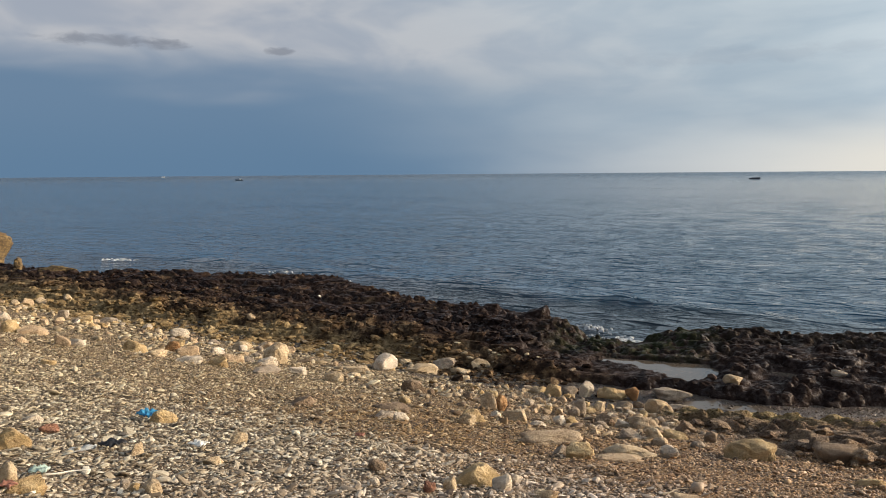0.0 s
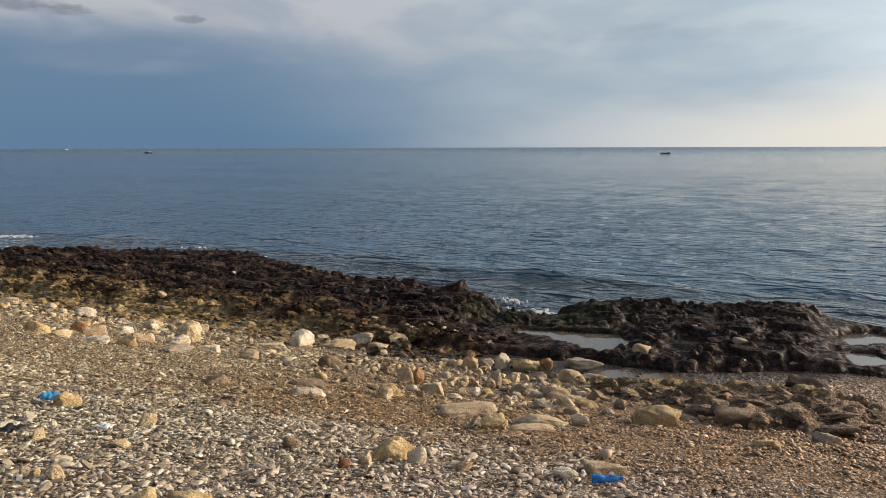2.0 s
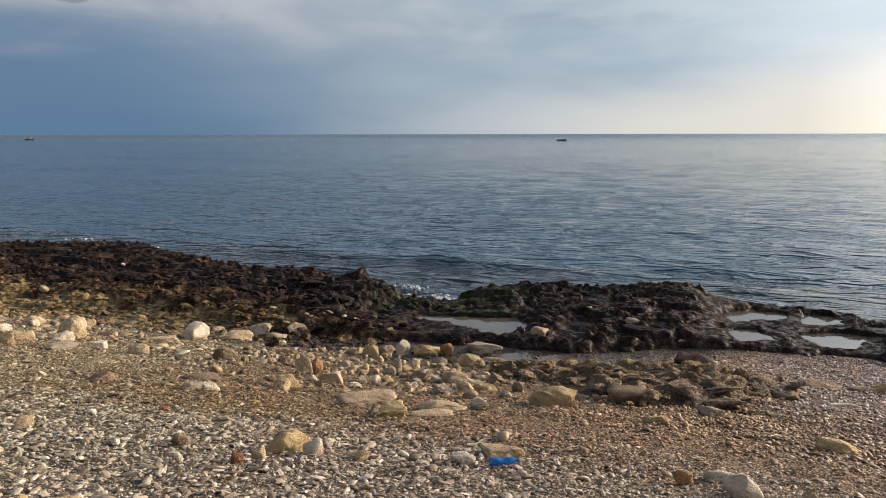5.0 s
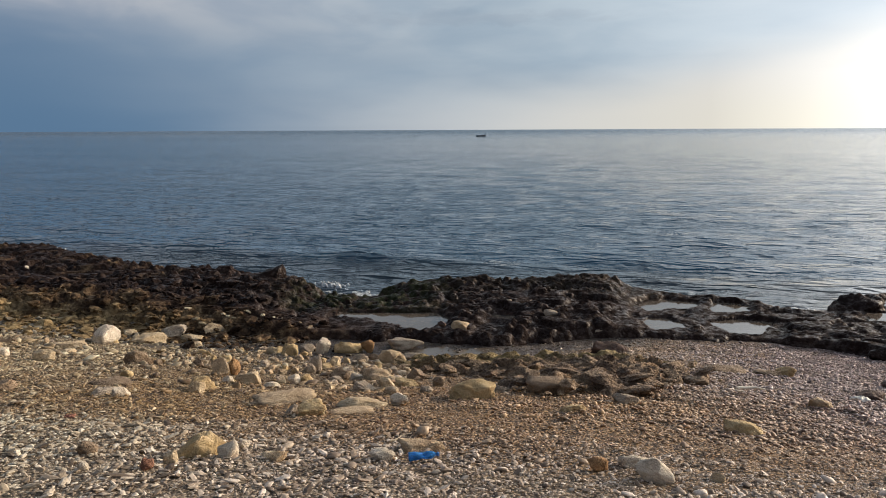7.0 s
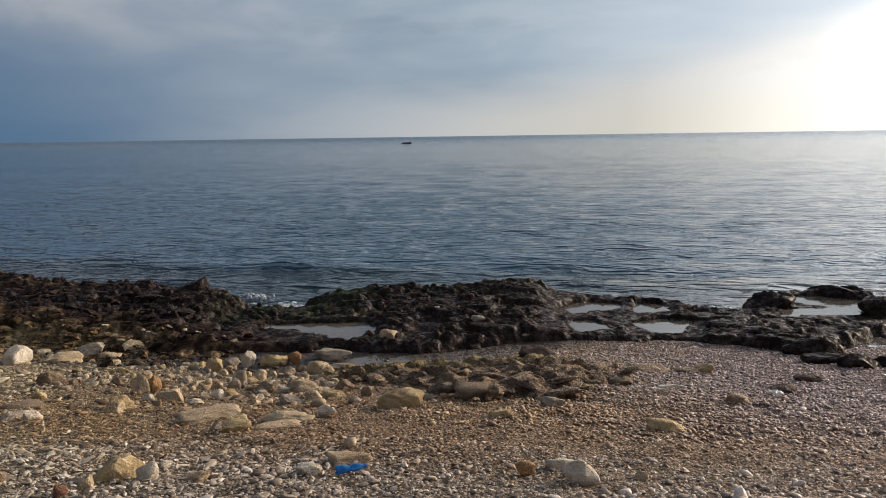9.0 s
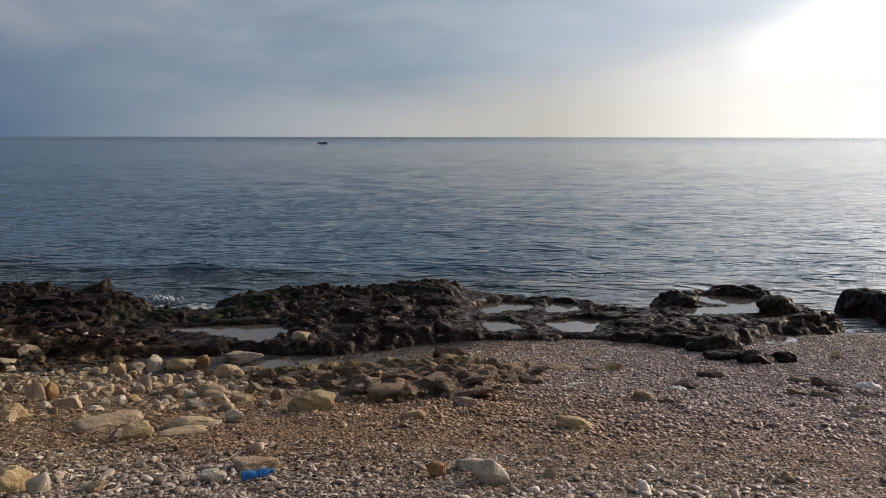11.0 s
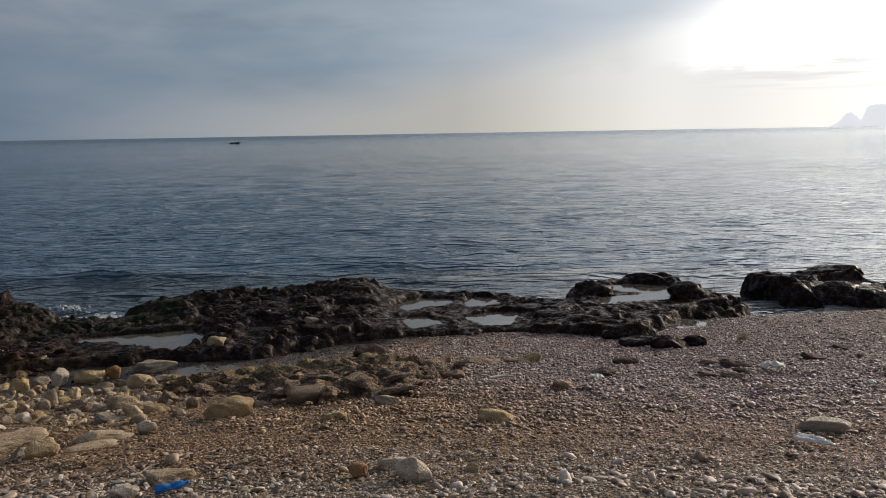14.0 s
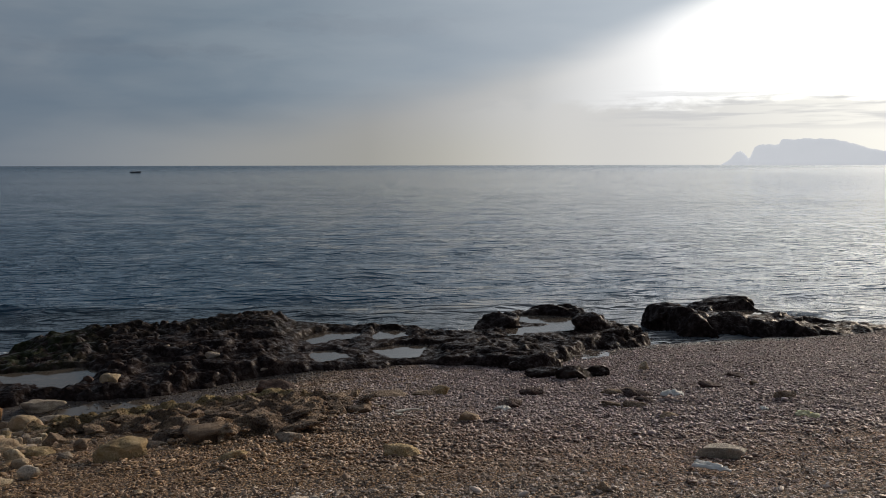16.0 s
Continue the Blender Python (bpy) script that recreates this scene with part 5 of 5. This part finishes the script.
def lathe(profile, segments=20, axis="X"):
    """A turned shape: profile of (along, radius)."""
    bm = bmesh.new()
    loops = []
    for a, r in profile:
        loops.append([bm.verts.new((a, r * math.cos(k * 2 * math.pi / segments), r * math.sin(k * 2 * math.pi / segments))) for k in range(segments)])
    for one, two in zip(loops, loops[1:]):
        for k in range(segments):
            bm.faces.new((one[k], one[(k + 1) % segments], two[(k + 1) % segments], two[k]))
    bm.faces.new(loops[0])
    bm.faces.new(list(reversed(loops[-1])))
    bmesh.ops.recalc_face_normals(bm, faces=bm.faces)
    if axis == "Z":
        bmesh.ops.rotate(bm, matrix=Matrix.Rotation(-math.pi / 2, 3, "Y"), verts=bm.verts)
    return bm


def hull(length, beam, depth):
    """A boat's hull: pointed bow, raked stem, square stern, open at the top."""
    bm = bmesh.new()
    ribs = []
    for k in range(13):
        t = k / 12
        half = beam / 2 * min(1.0, 1.25 * math.sin(math.pi * min(0.5, (1 - t) * 0.62 + 0.0)) + 0.02)
        rise = 0.35 * depth * t ** 3
        x = length * (t - 0.5)
        ribs.append([bm.verts.new((x, half * y, -0.35 * depth + (depth + rise) * z)) for y, z in ((-1, 1), (-0.95, 0.55), (-0.6, 0.1), (0, 0), (0.6, 0.1), (0.95, 0.55), (1, 1))])
    for one, two in zip(ribs, ribs[1:]):
        for k in range(6):
            bm.faces.new((one[k], two[k], two[k + 1], one[k + 1]))
        bm.faces.new((one[0], one[6], two[6], two[0]))
    bm.faces.new(ribs[0])
    bm.faces.new(list(reversed(ribs[-1])))
    bmesh.ops.recalc_face_normals(bm, faces=bm.faces)
    return bm


BOAT_DARK = plain("dark_boat_paint", (0.035, 0.045, 0.06), 0.5)
BOAT_WHITE = plain("white_boat_paint", (0.75, 0.75, 0.72), 0.45)
BOAT_GREY = plain("grey_boat_gear", (0.14, 0.14, 0.15), 0.6)


def boat(azimuth, dist, length, heading, paint, cabin, label):
    ob = new("boat")
    ob.matrix_world = pose(dist * math.sin(radians(azimuth)), dist * math.cos(radians(azimuth)), 0, 0, 0, heading)
    part("hull", hull(length, length * 0.3, length * 0.19), paint, ob)
    if cabin:
        part("wheelhouse", box(length * 0.22, length * 0.18, length * 0.17, 0.05, (-length * 0.12, 0, length * 0.20)), BOAT_WHITE, ob, "white wheelhouse")
    else:
        part("engine_box", box(length * 0.14, length * 0.14, length * 0.07, 0.05, (-length * 0.2, 0, length * 0.14)), BOAT_GREY, ob)
    mast = lathe([(0, 0.07), (length * 0.2, 0.05)], 8, "Z")
    bmesh.ops.translate(mast, vec=(length * 0.14, 0, length * 0.12), verts=mast.verts)
    part("mast", mast, BOAT_GREY, ob)
    part("net_pile", box(length * 0.2, length * 0.16, length * 0.05, 0.1, (length * 0.24, 0, length * 0.15)), BOAT_GREY, ob)
    return tagged(ob, label, "boat", "boats out at sea")


boat(-13.65, 530, 6.4, 8, BOAT_DARK, False, "small dark open fishing boat far out on the sea")
boat(-49.3, 730, 6.6, 222, BOAT_DARK, True, "small dark fishing boat with a white wheelhouse")
boat(-54.3, 2300, 8.0, 50, BOAT_WHITE, True, "tiny white boat near the horizon")

# ---- things washed up on the beach ----


def clear_plastic(name, colour, rough=0.12):
    def build(n, at, s):
        n.put(s.inputs["Base Color"], n.mix(n.noise(at, 40.0, 3.0), colour, tuple(min(1, k * 1.4 + 0.03) for k in colour)))
        n.put(s.inputs["Roughness"], rough)
        n.put(s.inputs["Transmission Weight"], 0.45)
        n.put(s.inputs["IOR"], 1.25)
        bump(n, s, n.noise(at, 60.0, 3.0), 0.5, 0.01)

    return material(name, build)


BLUE = clear_plastic("blue_plastic", (0.04, 0.25, 0.64))
SKY_BLUE = clear_plastic("sky_blue_plastic", (0.07, 0.38, 0.66))
CLEAR = clear_plastic("clear_plastic", (0.55, 0.58, 0.58))
YELLOW = clear_plastic("yellow_plastic", (0.88, 0.82, 0.48))
CAP_BLUE = plain("cap_plastic", (0.03, 0.20, 0.62), 0.4)
WHITE_PLASTIC = plain("white_plastic", (0.86, 0.84, 0.77), 0.5, 0.1)
RED_PLASTIC = plain("red_plastic", (0.34, 0.15, 0.10), 0.6)
TEAL_PLASTIC = plain("teal_plastic", (0.42, 0.55, 0.49), 0.5)
DARK_PLASTIC = plain("dark_plastic", (0.02, 0.019, 0.020), 0.35)
WOOD = plain("driftwood", (0.46, 0.38, 0.27), 0.85)
CANE = plain("dry_cane", (0.84, 0.78, 0.66), 0.7, 0.12)


def bottle(x, y, length, turn, mat, cap, label):
    """A drinks bottle, crushed flat in the middle, with ribs and its cap on."""
    r = length * 0.15
    body = [(-0.5, 0.72), (-0.48, 0.98)]
    body += [(-0.46 + 0.025 * k, 1.0 if k % 2 else 0.93) for k in range(22)]
    body += [(0.12, 1.0), (0.24, 0.85), (0.34, 0.55), (0.38, 0.34), (0.44, 0.32)]
    bm = lathe([(a * length, k * r) for a, k in body], 24)
    for v in bm.verts:
        t = v.co.x / length
        pinch = 0.45 * math.exp(-((t + 0.05) / 0.16) ** 2)
        v.co.z *= 1 - pinch
        v.co.y *= 1 + 0.25 * pinch
        v.co.z += 0.12 * r * noise.noise(v.co * 22)
        v.co.y += 0.12 * r * noise.noise(v.co * 22 + Vector((9, 3, 1)))
    ob = new("plastic_bottle")
    ob.matrix_world = pose(x, y, float(beach(x, y)) + r * 0.9, 4, -3, turn)
    part("body", bm, mat, ob)
    bm = lathe([(0.43 * length, r * 0.40), (0.435 * length, r * 0.44), (0.50 * length, r * 0.44), (0.505 * length, r * 0.38)], 20)
    part("cap", bm, cap, ob, "screw cap")
    return tagged(ob, label, "bottle", "washed-up plastic")


def scrap(x, y, width, depth, height, turn, mat, label, name="plastic_scrap", category="plastic litter"):
    """A crumpled piece of sheet plastic with thickness."""
    bm = bmesh.new()
    bmesh.ops.create_grid(bm, x_segments=14, y_segments=10, size=0.5)
    shift = Vector((x * 3, y * 3, 0))
    for v in bm.verts:
        p = v.co.copy()
        wob = 1 + 0.35 * noise.noise(p * 3 + shift)
        v.co.x, v.co.y = p.x * width * wob, p.y * depth * wob
        v.co.z = height * (0.5 + 0.6 * noise.noise(p * 4.5 + shift) + 0.25 * noise.noise(p * 11 + shift)) * (1 - 0.9 * max(abs(p.x), abs(p.y)))
    bmesh.ops.solidify(bm, geom=bm.faces[:], thickness=0.006)
    mesh = bpy.data.meshes.new(name)
    for face in bm.faces:
        face.smooth = True
    bm.to_mesh(mesh)
    bm.free()
    mesh.materials.append(mat)
    ob = new(name, mesh)
    ob.matrix_world = pose(x, y, float(surface(x, y)) + 0.05, 0, 0, turn)
    return tagged(ob, label, category, "washed-up plastic")


def stick(x, y, length, thick, turn, bend, mat, label):
    """A thin bent length of cane or driftwood with knots."""
    curve = []
    for k in range(15):
        t = k / 14 - 0.5
        curve.append((t * length, bend * length * (0.25 - t * t) * 2 + 0.01 * math.sin(9 * t), thick * (0.5 + 0.12 * (k % 5 == 2)) * (1.05 - 0.5 * (t + 0.5))))
    bm = bmesh.new()
    loops = [[bm.verts.new((a, b + r * math.cos(q * math.pi / 4), r * math.sin(q * math.pi / 4))) for q in range(8)] for a, b, r in curve]
    for one, two in zip(loops, loops[1:]):
        for q in range(8):
            bm.faces.new((one[q], one[(q + 1) % 8], two[(q + 1) % 8], two[q]))
    bm.faces.new(loops[0]), bm.faces.new(list(reversed(loops[-1])))
    bmesh.ops.recalc_face_normals(bm, faces=bm.faces)
    mesh = bpy.data.meshes.new("stick")
    for face in bm.faces:
        face.smooth = True
    bm.to_mesh(mesh)
    bm.free()
    mesh.materials.append(mat)
    ob = new("stick", mesh)
    ob.matrix_world = pose(x, y, float(surface(x, y)) + 0.065 + thick * 0.5, 0, random.uniform(-4, 4), turn)
    return tagged(ob, label, "stick", "drift sticks")


bottle(-1.95, 6.53, 0.27, 24, BLUE, CAP_BLUE, "crushed translucent blue plastic bottle lying by a stone")
bottle(-6.75, 3.88, 0.24, 70, CLEAR, WHITE_PLASTIC, "crushed clear plastic bottle among pebbles")
scrap(-8.03, 5.41, 0.20, 0.16, 0.14, 30, SKY_BLUE, "crumpled bright blue plastic beside a tan stone")
scrap(-6.63, 4.10, 0.19, 0.15, 0.09, 10, DARK_PLASTIC, "crumpled dark plastic bag among pebbles")
scrap(5.44, 12.20, 0.32, 0.20, 0.17, -20, WHITE_PLASTIC, "crumpled whitish plastic beside a dark rock", "plastic_bag")
scrap(3.72, 7.35, 0.32, 0.13, 0.075, -40, WHITE_PLASTIC, "whitish crumpled plastic sheet on the shingle")
scrap(6.15, 9.66, 0.28, 0.18, 0.11, -30, YELLOW, "yellow translucent plastic scrap on the shingle")
scrap(5.97, 10.40, 0.10, 0.09, 0.08, 0, WHITE_PLASTIC, "small white crumpled plastic scrap")
scrap(2.56, 11.62, 0.24, 0.09, 0.12, 6, WHITE_PLASTIC, "flat white plastic strip on grey shingle")
scrap(-5.66, 2.69, 0.12, 0.09, 0.07, 15, RED_PLASTIC, "faded red plastic scrap among stones")
scrap(-6.03, 3.10, 0.14, 0.10, 0.07, 40, TEAL_PLASTIC, "pale teal plastic scrap among stones")
scrap(-6.11, 6.97, 0.10, 0.07, 0.06, 25, RED_PLASTIC, "small red plastic scrap on the shingle")
scrap(-6.43, 4.91, 0.17, 0.12, 0.05, 5, WHITE_PLASTIC, "torn white plastic scrap on pebbles")
scrap(-15.27, 12.34, 0.22, 0.16, 0.12, 5, WHITE_PLASTIC, "white plastic scrap among the drift stones")
stick(1.19, 11.57, 0.40, 0.045, 14, 0.34, CANE, "thin curved pale cane on the shingle")
stick(1.02, 11.27, 0.12, 0.03, -20, 0.0, CANE, "short pale stick on the shingle")
stick(-6.37, 4.45, 0.22, 0.014, 40, 0.05, CANE, "thin dry cane among pebbles")
stick(-5.9, 3.25, 0.35, 0.016, 65, 0.04, CANE, "thin dry cane among pebbles")
stick(-7.0, 3.75, 0.30, 0.014, 50, -0.05, WOOD, "thin grey driftwood twig among pebbles")
stick(-2.35, 7.05, 0.28, 0.016, 62, 0.08, WOOD, "thin grey driftwood twig on the sand")
stick(-5.2, 5.2, 0.25, 0.012, 20, 0.06, WOOD, "thin grey driftwood twig among pebbles")
